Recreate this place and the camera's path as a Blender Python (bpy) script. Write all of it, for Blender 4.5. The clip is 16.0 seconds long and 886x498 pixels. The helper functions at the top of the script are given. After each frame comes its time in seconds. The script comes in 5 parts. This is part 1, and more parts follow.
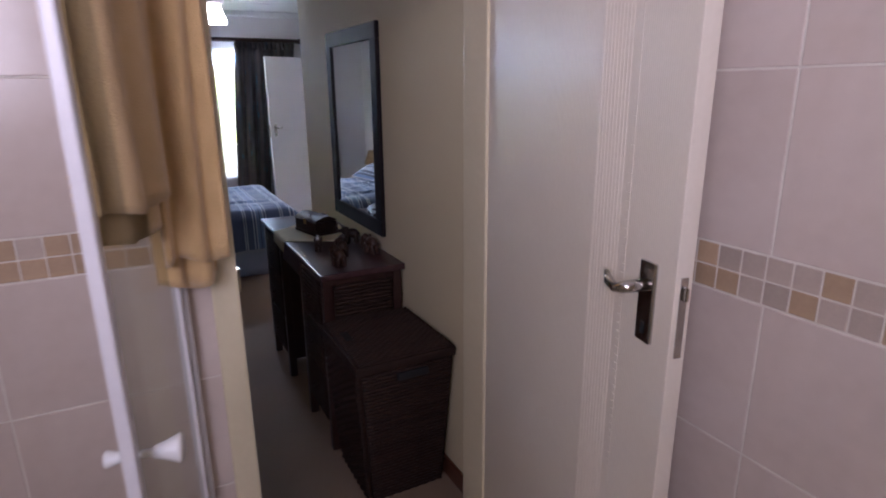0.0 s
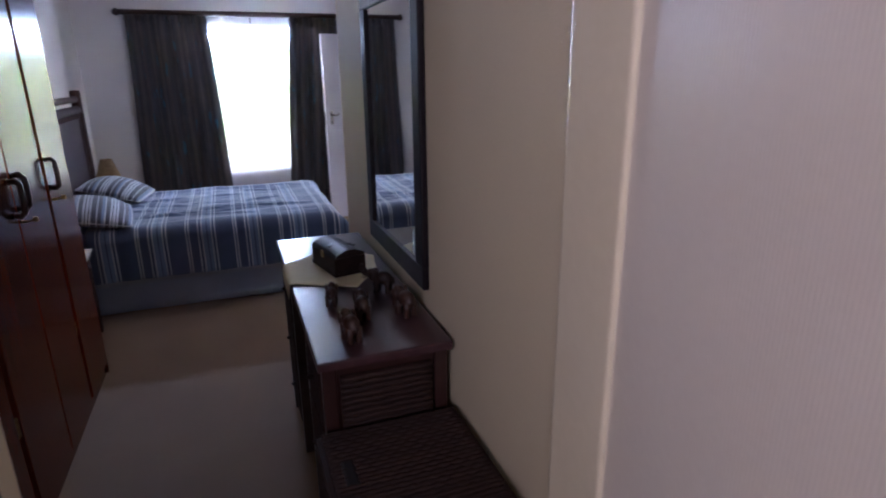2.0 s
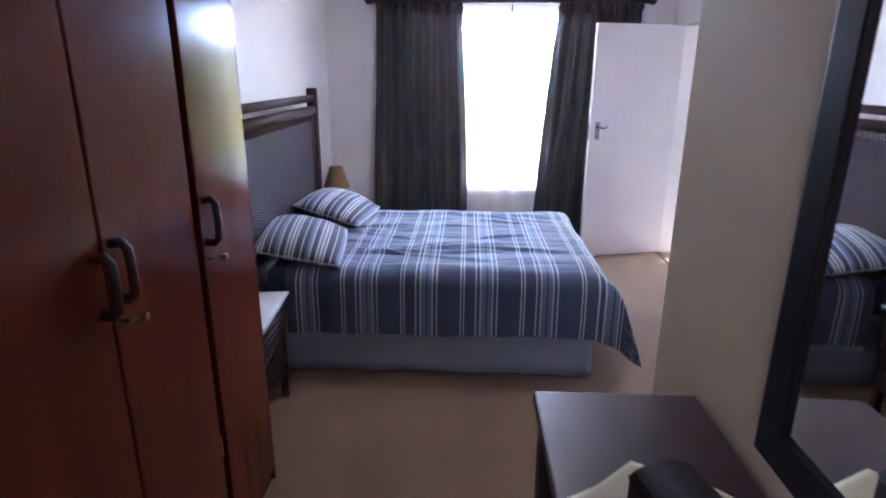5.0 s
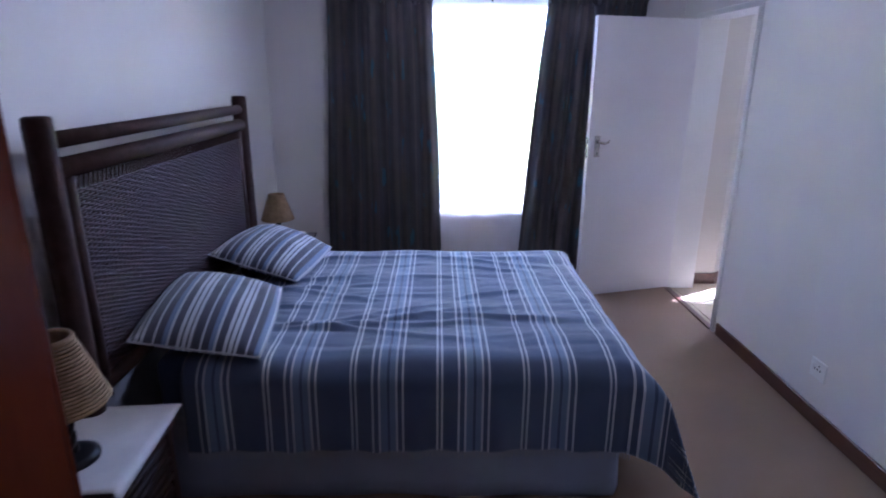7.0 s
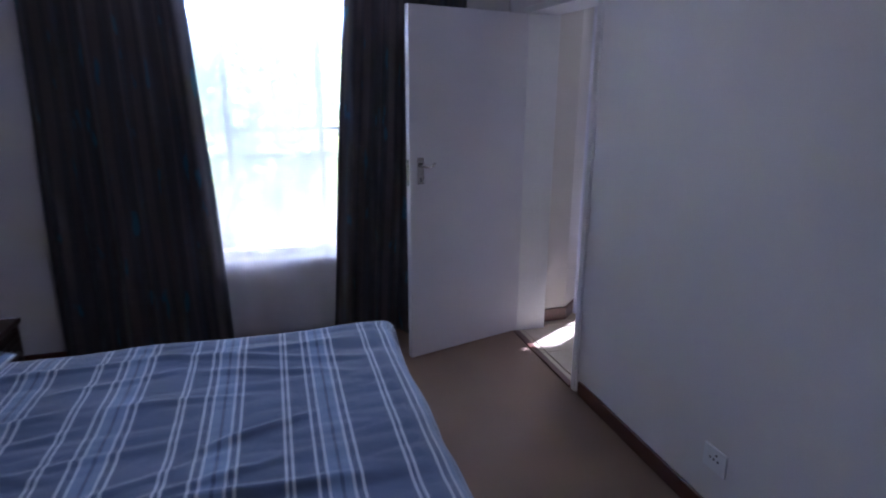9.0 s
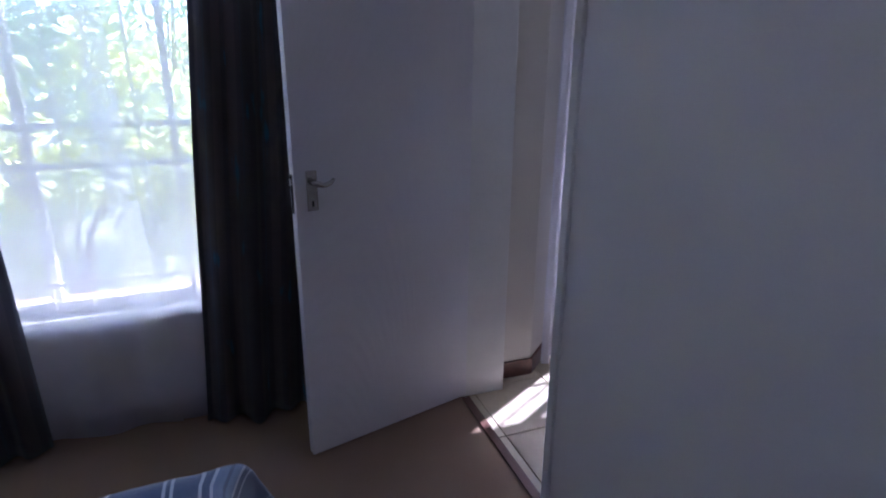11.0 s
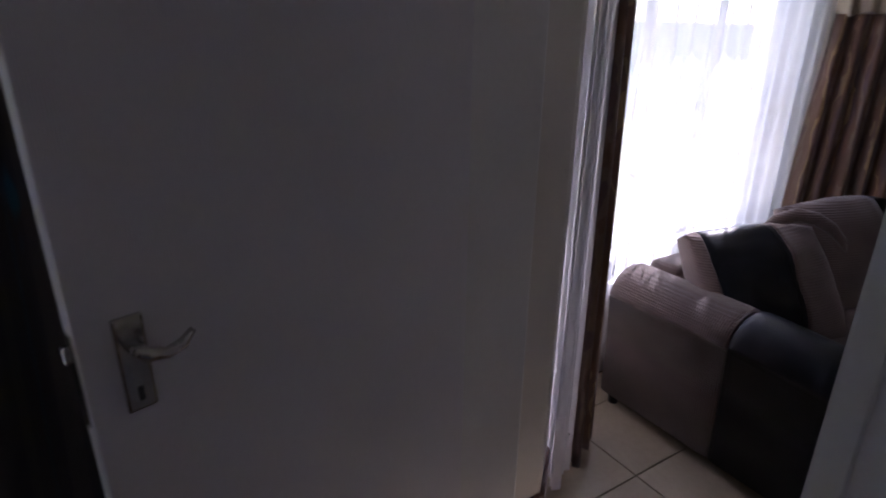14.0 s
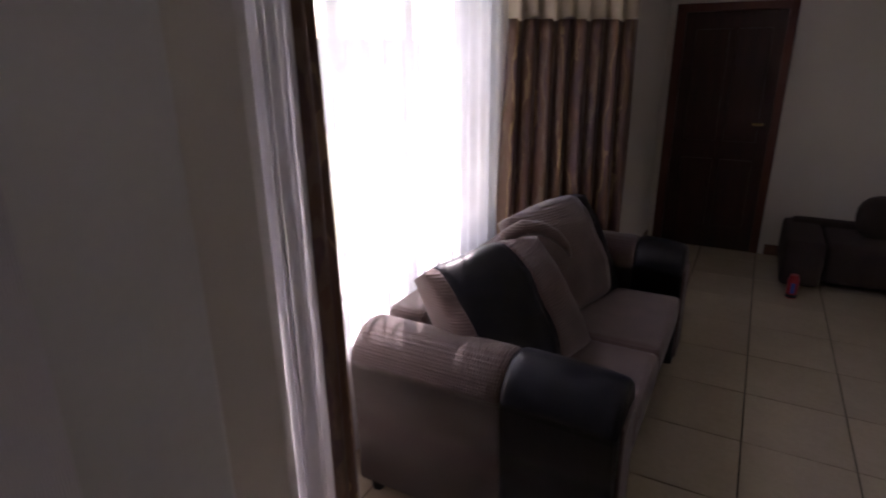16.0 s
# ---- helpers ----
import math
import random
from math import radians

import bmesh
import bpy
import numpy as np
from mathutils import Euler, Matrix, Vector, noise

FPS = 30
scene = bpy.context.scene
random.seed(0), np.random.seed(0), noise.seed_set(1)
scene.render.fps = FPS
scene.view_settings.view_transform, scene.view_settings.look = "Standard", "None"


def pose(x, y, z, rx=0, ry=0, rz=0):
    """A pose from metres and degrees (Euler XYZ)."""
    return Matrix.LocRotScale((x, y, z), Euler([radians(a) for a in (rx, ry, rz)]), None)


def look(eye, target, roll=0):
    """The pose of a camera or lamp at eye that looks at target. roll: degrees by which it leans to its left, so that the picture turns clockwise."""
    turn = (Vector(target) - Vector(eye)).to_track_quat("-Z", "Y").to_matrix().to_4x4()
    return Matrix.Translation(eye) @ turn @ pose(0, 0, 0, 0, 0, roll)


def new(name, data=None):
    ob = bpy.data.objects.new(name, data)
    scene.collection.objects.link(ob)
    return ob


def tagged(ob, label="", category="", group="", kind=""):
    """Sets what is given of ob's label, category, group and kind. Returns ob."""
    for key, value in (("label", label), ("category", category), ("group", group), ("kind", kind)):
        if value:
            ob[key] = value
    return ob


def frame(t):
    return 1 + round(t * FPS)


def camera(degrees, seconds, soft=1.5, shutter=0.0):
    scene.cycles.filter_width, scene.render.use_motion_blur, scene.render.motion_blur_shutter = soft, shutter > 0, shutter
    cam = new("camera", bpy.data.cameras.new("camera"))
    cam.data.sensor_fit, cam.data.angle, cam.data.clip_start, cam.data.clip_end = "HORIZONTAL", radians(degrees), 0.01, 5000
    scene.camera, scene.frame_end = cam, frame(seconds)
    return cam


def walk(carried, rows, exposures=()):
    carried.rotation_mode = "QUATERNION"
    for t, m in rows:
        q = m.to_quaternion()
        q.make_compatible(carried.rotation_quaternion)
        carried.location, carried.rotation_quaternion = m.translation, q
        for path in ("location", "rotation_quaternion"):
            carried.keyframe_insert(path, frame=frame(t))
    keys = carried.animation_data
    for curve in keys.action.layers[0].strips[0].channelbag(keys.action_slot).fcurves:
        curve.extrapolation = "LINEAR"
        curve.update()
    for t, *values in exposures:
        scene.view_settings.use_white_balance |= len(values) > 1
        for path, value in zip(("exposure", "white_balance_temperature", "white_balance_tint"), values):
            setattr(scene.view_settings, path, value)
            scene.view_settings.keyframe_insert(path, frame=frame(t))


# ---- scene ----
cam = camera(75.4, 16.0, soft=1.9, shutter=0.4)
PATH = [
    (0, (-0.143, -0.406, 1.616), (0.753, 1.298, 1.077), -0.5),
    (0.5, (0.025, -0.235, 1.601), (0.915, 1.466, 1.041), -0.5),
    (1, (0.127, -0.059, 1.593), (0.954, 1.666, 1.011), -0.7),
    (1.5, (0.214, 0.217, 1.591), (0.975, 1.973, 1.009), -0.6),
    (2, (0.313, 0.457, 1.601), (0.969, 2.251, 1.011), -0.7),
    (2.5, (0.372, 0.724, 1.613), (0.759, 2.595, 1.021), -0.6),
    (3, (0.361, 0.993, 1.608), (0.503, 2.898, 1.016), -0.5),
    (3.5, (0.347, 1.176, 1.614), (0.357, 3.086, 1.022), -0.3),
    (4, (0.333, 1.416, 1.611), (0.272, 3.325, 1.016), 0.0),
    (6.5, (0.246, 2.577, 1.594), (0.163, 4.491, 1.021), 0.5),
    (7, (0.266, 2.837, 1.607), (0.288, 4.752, 1.029), 0.4),
    (7.5, (0.298, 3.08, 1.607), (0.463, 4.988, 1.03), 0.3),
    (8, (0.398, 3.335, 1.623), (0.672, 5.231, 1.051), 0.3),
    (8.5, (0.504, 3.573, 1.624), (0.894, 5.449, 1.051), 0.3),
    (9, (0.617, 3.817, 1.595), (1.16, 5.662, 1.047), 0.2),
    (9.5, (0.809, 4.069, 1.579), (1.423, 5.891, 1.03), -0.1),
    (10, (0.974, 4.297, 1.591), (1.594, 6.108, 1.009), 0.1),
    (12.5, (1.222, 5.54, 1.563), (1.948, 7.292, 0.927), 0.3),
    (13, (1.269, 5.712, 1.543), (2.014, 7.455, 0.906), 0.2),
    (13.5, (1.348, 5.887, 1.563), (2.151, 7.602, 0.901), 0.6),
    (14, (1.386, 6.086, 1.58), (2.401, 7.68, 0.867), 0.7),
    (14.5, (1.43, 6.225, 1.589), (2.638, 7.682, 0.867), 1.2),
    (15, (1.541, 6.328, 1.543), (2.938, 7.609, 0.864), 0.3),
    (15.5, (1.689, 6.415, 1.523), (3.214, 7.539, 0.883), -0.3),
    (16, (1.838, 6.488, 1.532), (3.5, 7.393, 0.884), -0.6),
]
walk(cam, [(t, look(eye, target, roll)) for t, eye, target, roll in PATH], exposures=[(0.0, 4.35, 5400, 24), (0.6, 4.3, 5350, 24), (2.0, 4.45, 5300, 29), (3.0, 4.95, 5170, 32), (3.6, 5.35, 5190, 34), (4.2, 5.53, 5370, 31), (6.3, 4.65, 5000, 32), (7.5, 4.1, 4850, 34), (8.5, 3.45, 5000, 35), (9.0, 3.2, 4950, 34), (10.2, 2.75, 4950, 34), (12.5, 2.37, 5050, 32), (13.2, 1.95, 5300, 32), (14.0, 1.7, 5700, 33), (15.0, 1.9, 6000, 34), (16.0, 1.8, 6400, 36)])

# ---- daylight ----
SUN_TO = Vector((0.86, 0.51, 0.88)).normalized()
world = bpy.data.worlds.new("sky")
scene.world = world
world.use_nodes = True
wn = world.node_tree.nodes
sky = wn.new("ShaderNodeTexSky")
sky.sky_type = "NISHITA"
sky.sun_disc = False
sky.sun_elevation = math.asin(SUN_TO.z)
sky.sun_rotation = math.atan2(SUN_TO.x, SUN_TO.y)
wn["Background"].inputs["Strength"].default_value = 0.15
world.node_tree.links.new(sky.outputs[0], wn["Background"].inputs["Color"])
sun = new("sun", bpy.data.lights.new("sun", "SUN"))
sun.data.energy = 5.0
sun.data.angle = radians(0.6)
sun.data.color = (1.0, 0.95, 0.88)
sun.rotation_mode = "QUATERNION"
sun.rotation_quaternion = SUN_TO.to_track_quat("Z", "Y")

# added area lamp behind the walker for the bathroom's unseen light source
bath_light = new("bathroom_fill_light", bpy.data.lights.new("bathroom_fill_light", "AREA"))
bath_light.data.shape = "RECTANGLE"
bath_light.data.size, bath_light.data.size_y = 0.9, 0.9
bath_light.data.energy = 0.95
bath_light.data.color = (1.0, 0.89, 0.89)
bath_light.data.spread = radians(120)
bath_light.matrix_world = look((-1.0, -1.1, 2.05), (0.55, 1.2, 2.45))

# skylight entering under the head of the bedroom window
bed_light = new("bedroom_window_light", bpy.data.lights.new("bedroom_window_light", "AREA"))
bed_light.data.shape = "RECTANGLE"
bed_light.data.size, bed_light.data.size_y = 1.55, 0.14
bed_light.data.energy = 1.7
bed_light.data.spread = radians(85)
bed_light.data.color = (0.66, 0.83, 1.0)
bed_light.matrix_world = look((0.64, 7.47, 2.03), (0.2, 4.2, 0.5))

# the lounge goes on past the view: an added fill lamp, no window there
lounge_light = new("lounge_fill_light", bpy.data.lights.new("lounge_fill_light", "AREA"))
lounge_light.data.shape = "RECTANGLE"
lounge_light.data.size, lounge_light.data.size_y = 1.4, 1.2
lounge_light.data.energy = 0.36
lounge_light.data.color = (1.0, 0.93, 0.88)
lounge_light.matrix_world = look((4.6, 2.72, 1.5), (4.6, 6.0, 0.9))


# ---- materials ----
def mat(name, color, rough=0.6, color2=None, scale=8.0, fine=120.0, bump=0.15, metal=0.0, stretch=(1, 1, 1), spread=0.5, coat=0.0, sheen=0.0, each=0.0):
    """A surface with broad patches of a second tone, fine grain and fine relief."""
    m = bpy.data.materials.new(name)
    m.use_nodes = True
    n, k = m.node_tree.nodes, m.node_tree.links
    b = n["Principled BSDF"]
    co = n.new("ShaderNodeTexCoord")
    mp = n.new("ShaderNodeMapping")
    mp.inputs["Scale"].default_value = stretch
    k.new(co.outputs["Object"], mp.inputs["Vector"])
    big, small = n.new("ShaderNodeTexNoise"), n.new("ShaderNodeTexNoise")
    big.inputs["Scale"].default_value, small.inputs["Scale"].default_value = scale, fine
    big.inputs["Detail"].default_value, small.inputs["Detail"].default_value = 4, 3
    for t in (big, small):
        k.new(mp.outputs[0], t.inputs["Vector"])
    c2 = color2 or tuple(c * 0.82 for c in color)
    add = n.new("ShaderNodeMath")
    add.operation = "MULTIPLY_ADD"
    k.new(small.outputs["Fac"], add.inputs[0])
    add.inputs[1].default_value = 0.45
    k.new(big.outputs["Fac"], add.inputs[2])
    ramp = n.new("ShaderNodeMapRange")
    ramp.inputs["From Min"].default_value = 0.72 - spread * 0.5
    ramp.inputs["From Max"].default_value = 0.72 + spread * 0.5
    k.new(add.outputs[0], ramp.inputs["Value"])
    mix = n.new("ShaderNodeMix")
    mix.data_type = "RGBA"
    mix.inputs["A"].default_value, mix.inputs["B"].default_value = (*c2, 1), (*color, 1)
    k.new(ramp.outputs["Result"], mix.inputs["Factor"])
    out = mix.outputs["Result"]
    if each:
        info = n.new("ShaderNodeObjectInfo")
        hsv = n.new("ShaderNodeHueSaturation")
        mr = n.new("ShaderNodeMapRange")
        mr.inputs["To Min"].default_value, mr.inputs["To Max"].default_value = 1 - each, 1 + each
        k.new(info.outputs["Random"], mr.inputs["Value"])
        k.new(mr.outputs["Result"], hsv.inputs["Value"])
        k.new(out, hsv.inputs["Color"])
        out = hsv.outputs["Color"]
    k.new(out, b.inputs["Base Color"])
    b.inputs["Metallic"].default_value = metal
    rr = n.new("ShaderNodeMapRange")
    rr.inputs["To Min"].default_value, rr.inputs["To Max"].default_value = max(rough - 0.08, 0.03), min(rough + 0.1, 1)
    k.new(big.outputs["Fac"], rr.inputs["Value"])
    k.new(rr.outputs["Result"], b.inputs["Roughness"])
    if coat:
        b.inputs["Coat Weight"].default_value = coat
        b.inputs["Coat Roughness"].default_value = 0.15
    if sheen:
        b.inputs["Sheen Weight"].default_value = sheen
    if bump:
        bp = n.new("ShaderNodeBump")
        bp.inputs["Strength"].default_value = bump
        bp.inputs["Distance"].default_value = 0.003
        k.new(small.outputs["Fac"], bp.inputs["Height"])
        k.new(bp.outputs[0], b.inputs["Normal"])
    return m


def wavy(m, axis, scale, distance, strength=0.5):
    """Adds a fine ribbed relief along one axis of the object."""
    n, k = m.node_tree.nodes, m.node_tree.links
    w = n.new("ShaderNodeTexWave")
    w.wave_type, w.bands_direction = "BANDS", axis
    w.inputs["Scale"].default_value = scale
    w.inputs["Distortion"].default_value = 0.4
    k.new(n["Texture Coordinate"].outputs["Object"], w.inputs["Vector"])
    bp = n.new("ShaderNodeBump")
    bp.inputs["Strength"].default_value, bp.inputs["Distance"].default_value = strength, distance
    k.new(w.outputs["Fac"], bp.inputs["Height"])
    old = n["Principled BSDF"].inputs["Normal"].links
    if old:
        k.new(old[0].from_socket, bp.inputs["Normal"])
    k.new(bp.outputs[0], n["Principled BSDF"].inputs["Normal"])
    return m


def striped(m, period, origin, stops, axis="X", waver=0.0):
    """Woven stripes at real-world size: stops are (place in the period, colour)."""
    n, k = m.node_tree.nodes, m.node_tree.links
    b = n["Principled BSDF"]
    sep = n.new("ShaderNodeSeparateXYZ")
    uv = n.new("ShaderNodeAttribute")
    uv.attribute_name = "flat"
    k.new(uv.outputs["Vector"], sep.inputs[0])
    sub = n.new("ShaderNodeMath")
    sub.operation = "SUBTRACT"
    sub.inputs[1].default_value = origin
    k.new(sep.outputs[axis], sub.inputs[0])
    if waver:
        mp, nz, mad = n.new("ShaderNodeMapping"), n.new("ShaderNodeTexNoise"), n.new("ShaderNodeMath")
        mp.inputs["Scale"].default_value = (14, 4, 1)
        nz.inputs["Scale"].default_value = 1.0
        nz.inputs["Detail"].default_value = 3
        mad.operation = "MULTIPLY_ADD"
        mad.inputs[1].default_value = waver
        k.new(uv.outputs["Vector"], mp.inputs["Vector"])
        k.new(mp.outputs[0], nz.inputs["Vector"])
        k.new(nz.outputs["Fac"], mad.inputs[0])
        k.new(sep.outputs[axis], mad.inputs[2])
        k.new(mad.outputs[0], sub.inputs[0])
    div = n.new("ShaderNodeMath")
    div.operation = "DIVIDE"
    div.inputs[1].default_value = period
    k.new(sub.outputs[0], div.inputs[0])
    fr = n.new("ShaderNodeMath")
    fr.operation = "FRACT"
    k.new(div.outputs[0], fr.inputs[0])
    ramp = n.new("ShaderNodeValToRGB")
    ramp.color_ramp.interpolation = "CONSTANT"
    el = ramp.color_ramp.elements
    while len(el) > 1:
        el.remove(el[-1])
    for i, (p, c) in enumerate(stops):
        e = el[0] if i == 0 else el.new(p / period)
        e.position, e.color = p / period, (*c, 1)
    k.new(fr.outputs[0], ramp.inputs[0])
    mul = n.new("ShaderNodeMix")
    mul.data_type, mul.blend_type = "RGBA", "MULTIPLY"
    mul.inputs["Factor"].default_value = 1.0
    k.new(ramp.outputs["Color"], mul.inputs["A"])
    k.new(b.inputs["Base Color"].links[0].from_socket, mul.inputs["B"])
    k.new(mul.outputs["Result"], b.inputs["Base Color"])
    return m


def flecked(m, color, scale, stretch, cut):
    """Scattered woven blotches of another colour."""
    n, k = m.node_tree.nodes, m.node_tree.links
    b = n["Principled BSDF"]
    uv, mp, nz, mr, mx = n.new("ShaderNodeAttribute"), n.new("ShaderNodeMapping"), n.new("ShaderNodeTexNoise"), n.new("ShaderNodeMapRange"), n.new("ShaderNodeMix")
    uv.attribute_name = "flat"
    mp.inputs["Scale"].default_value = stretch
    nz.inputs["Scale"].default_value = scale
    k.new(uv.outputs["Vector"], mp.inputs["Vector"])
    k.new(mp.outputs[0], nz.inputs["Vector"])
    mr.inputs["From Min"].default_value, mr.inputs["From Max"].default_value = cut, cut + 0.05
    k.new(nz.outputs["Fac"], mr.inputs["Value"])
    mx.data_type = "RGBA"
    k.new(mr.outputs["Result"], mx.inputs["Factor"])
    k.new(b.inputs["Base Color"].links[0].from_socket, mx.inputs["A"])
    mx.inputs["B"].default_value = (*color, 1)
    k.new(mx.outputs["Result"], b.inputs["Base Color"])
    return m


def sheer(name, color, hole, glow):
    """Fine net curtain: threads with open holes, lit through."""
    m = bpy.data.materials.new(name)
    m.use_nodes = True
    n, k = m.node_tree.nodes, m.node_tree.links
    n.remove(n["Principled BSDF"])
    tr, tl, df = n.new("ShaderNodeBsdfTransparent"), n.new("ShaderNodeBsdfTranslucent"), n.new("ShaderNodeBsdfDiffuse")
    tl.inputs["Color"].default_value = df.inputs["Color"].default_value = (*color, 1)
    cloth, both = n.new("ShaderNodeMixShader"), n.new("ShaderNodeMixShader")
    cloth.inputs[0].default_value = glow
    k.new(df.outputs[0], cloth.inputs[1])
    k.new(tl.outputs[0], cloth.inputs[2])
    co, nz, mr = n.new("ShaderNodeTexCoord"), n.new("ShaderNodeTexNoise"), n.new("ShaderNodeMapRange")
    nz.inputs["Scale"].default_value = 5.0
    k.new(co.outputs["Object"], nz.inputs["Vector"])
    mr.inputs["To Min"].default_value, mr.inputs["To Max"].default_value = 1 - hole - 0.08, 1 - hole + 0.08
    k.new(nz.outputs["Fac"], mr.inputs["Value"])
    k.new(mr.outputs["Result"], both.inputs[0])
    k.new(tr.outputs[0], both.inputs[1])
    k.new(cloth.outputs[0], both.inputs[2])
    k.new(both.outputs[0], n["Material Output"].inputs["Surface"])
    return m


def glass(name, tint=(0.95, 0.98, 0.97), rough=0.0):
    m = bpy.data.materials.new(name)
    m.use_nodes = True
    b = m.node_tree.nodes["Principled BSDF"]
    b.inputs["Base Color"].default_value = (*tint, 1)
    b.inputs["Transmission Weight"].default_value = 1.0
    b.inputs["Roughness"].default_value = rough
    b.inputs["IOR"].default_value = 1.05
    return m


def leafy(m, glow, share=0.5):
    """Thin leaf or cloth lets daylight through."""
    n, k = m.node_tree.nodes, m.node_tree.links
    tl, mx = n.new("ShaderNodeBsdfTranslucent"), n.new("ShaderNodeMixShader")
    tl.inputs["Color"].default_value = (*glow, 1)
    mx.inputs[0].default_value = share
    k.new(n["Principled BSDF"].outputs[0], mx.inputs[1])
    k.new(tl.outputs[0], mx.inputs[2])
    k.new(mx.outputs[0], n["Material Output"].inputs["Surface"])
    return m


def plain(name, color, rough=0.4, metal=0.0, emit=0.0):
    m = bpy.data.materials.new(name)
    m.use_nodes = True
    b = m.node_tree.nodes["Principled BSDF"]
    b.inputs["Base Color"].default_value = (*color, 1)
    b.inputs["Roughness"].default_value = rough
    b.inputs["Metallic"].default_value = metal
    if emit:
        b.inputs["Emission Color"].default_value = (*color, 1)
        b.inputs["Emission Strength"].default_value = emit
    return m


M_WALL = mat("bedroom_plaster", (0.77, 0.735, 0.72), 0.7, (0.70, 0.665, 0.65), 1.6, 160, 0.12)
M_CREAM = mat("passage_plaster", (0.73, 0.63, 0.42), 0.65, (0.67, 0.57, 0.37), 1.6, 160, 0.12)
M_HALL = mat("lounge_plaster", (0.70, 0.66, 0.60), 0.7, (0.64, 0.60, 0.54), 1.8, 160, 0.12)
M_CEIL = mat("ceiling_paint", (0.80, 0.79, 0.77), 0.8, (0.74, 0.73, 0.71), 1.2, 140, 0.08)
M_CARPET = mat("beige_carpet", (0.305, 0.196, 0.116), 0.95, (0.228, 0.147, 0.086), 2.2, 420, 0.9, sheen=0.2)
M_FLOORTILE = mat("ceramic_floor_tile", (0.58, 0.50, 0.38), 0.22, (0.48, 0.405, 0.30), 3.0, 45, 0.04, each=0.05)
M_GROUT_D = mat("dark_grout", (0.06, 0.05, 0.045), 0.9, None, 20, 200, 0.3)
M_WALLTILE = mat("glazed_wall_tile", (0.66, 0.57, 0.51), 0.2, (0.58, 0.49, 0.43), 4.0, 30, 0.03, each=0.03)
M_GROUT_L = mat("cream_grout", (0.78, 0.73, 0.65), 0.9, None, 20, 200, 0.3)
M_MOSAIC_A = mat("sand_mosaic", (0.50, 0.36, 0.23), 0.35, (0.40, 0.28, 0.18), 30, 90, 0.15, each=0.12)
M_MOSAIC_B = mat("stone_mosaic", (0.50, 0.42, 0.35), 0.35, (0.40, 0.33, 0.28), 30, 90, 0.15, each=0.12)
M_SKIRT = mat("brown_skirting", (0.125, 0.046, 0.026), 0.35, (0.075, 0.027, 0.015), 6, 80, 0.1, stretch=(6, 1, 8))
M_FRAME = mat("cream_gloss_frame", (0.75, 0.67, 0.48), 0.3, (0.69, 0.61, 0.42), 3, 60, 0.05)
M_WHITEFRAME = mat("white_gloss_frame", (0.76, 0.75, 0.73), 0.3, (0.70, 0.69, 0.67), 3, 60, 0.05)
M_DOOR1 = wavy(mat("cream_moulded_door", (0.78, 0.71, 0.60), 0.38, (0.72, 0.65, 0.54), 2, 90, 0.06), "Y", 60, 0.0012, 0.28)
M_DOOR2 = wavy(mat("white_moulded_door", (0.755, 0.73, 0.755), 0.38, (0.70, 0.68, 0.705), 2, 90, 0.06), "X", 75, 0.0015, 0.5)
M_CHROME = mat("worn_chrome", (0.62, 0.60, 0.58), 0.16, (0.42, 0.40, 0.38), 25, 160, 0.05, metal=1.0)
M_BRASS = mat("dull_brass", (0.50, 0.36, 0.15), 0.35, (0.30, 0.2, 0.08), 30, 160, 0.1, metal=1.0)
M_CHERRY = mat("cherry_veneer", (0.130, 0.027, 0.011), 0.34, (0.098, 0.020, 0.008), 2.5, 40, 0.05, stretch=(4, 4, 0.5), coat=0.0)
M_CHERRY.node_tree.nodes["Principled BSDF"].inputs["Specular IOR Level"].default_value = 0.17
polish = M_CHERRY.node_tree.nodes["Principled BSDF"].inputs["Roughness"]
M_CHERRY.node_tree.links.remove(polish.links[0])
polish.default_value = 0.17
M_PULL = mat("dark_brown_wooden_pull", (0.060, 0.022, 0.016), 0.3, (0.03, 0.011, 0.008), 20, 120, 0.1)
M_CHERRY_D = mat("dark_cherry_edge", (0.05, 0.016, 0.01), 0.4, (0.028, 0.01, 0.006), 5, 60, 0.05)
M_DARKWOOD = mat("dark_stained_wood", (0.055, 0.024, 0.018), 0.34, (0.030, 0.012, 0.010), 4, 50, 0.08, stretch=(5, 0.5, 5), coat=0.08)
M_DRTOP = mat("polished_dresser_top", (0.075, 0.032, 0.034), 0.33, (0.045, 0.019, 0.021), 4, 50, 0.05, stretch=(6, 0.6, 5), coat=0.2)
M_WICKER = mat("dark_wicker", (0.040, 0.020, 0.014), 0.58, (0.018, 0.009, 0.007), 30, 220, 0.5, each=0.2)
M_CANE = mat("purple_brown_cane", (0.058, 0.028, 0.023), 0.62, (0.030, 0.014, 0.011), 25, 220, 0.4)
M_WEAVE = mat("purple_brown_woven_cane", (0.072, 0.035, 0.042), 0.5, (0.030, 0.015, 0.019), 40, 260, 0.4, each=0.18)
M_WEAVE.node_tree.nodes["Principled BSDF"].inputs["Specular IOR Level"].default_value = 0.3
M_CANE.node_tree.nodes["Principled BSDF"].inputs["Specular IOR Level"].default_value = 0.22
M_FIG = mat("carved_hardwood", (0.062, 0.027, 0.016), 0.42, (0.028, 0.012, 0.008), 20, 120, 0.2)
M_EBONY = mat("carved_ebony", (0.032, 0.018, 0.013), 0.46, (0.016, 0.009, 0.007), 30, 120, 0.3)
M_CLOTH = mat("cream_table_linen", (0.88, 0.79, 0.53), 0.9, (0.82, 0.72, 0.47), 12, 400, 0.4)
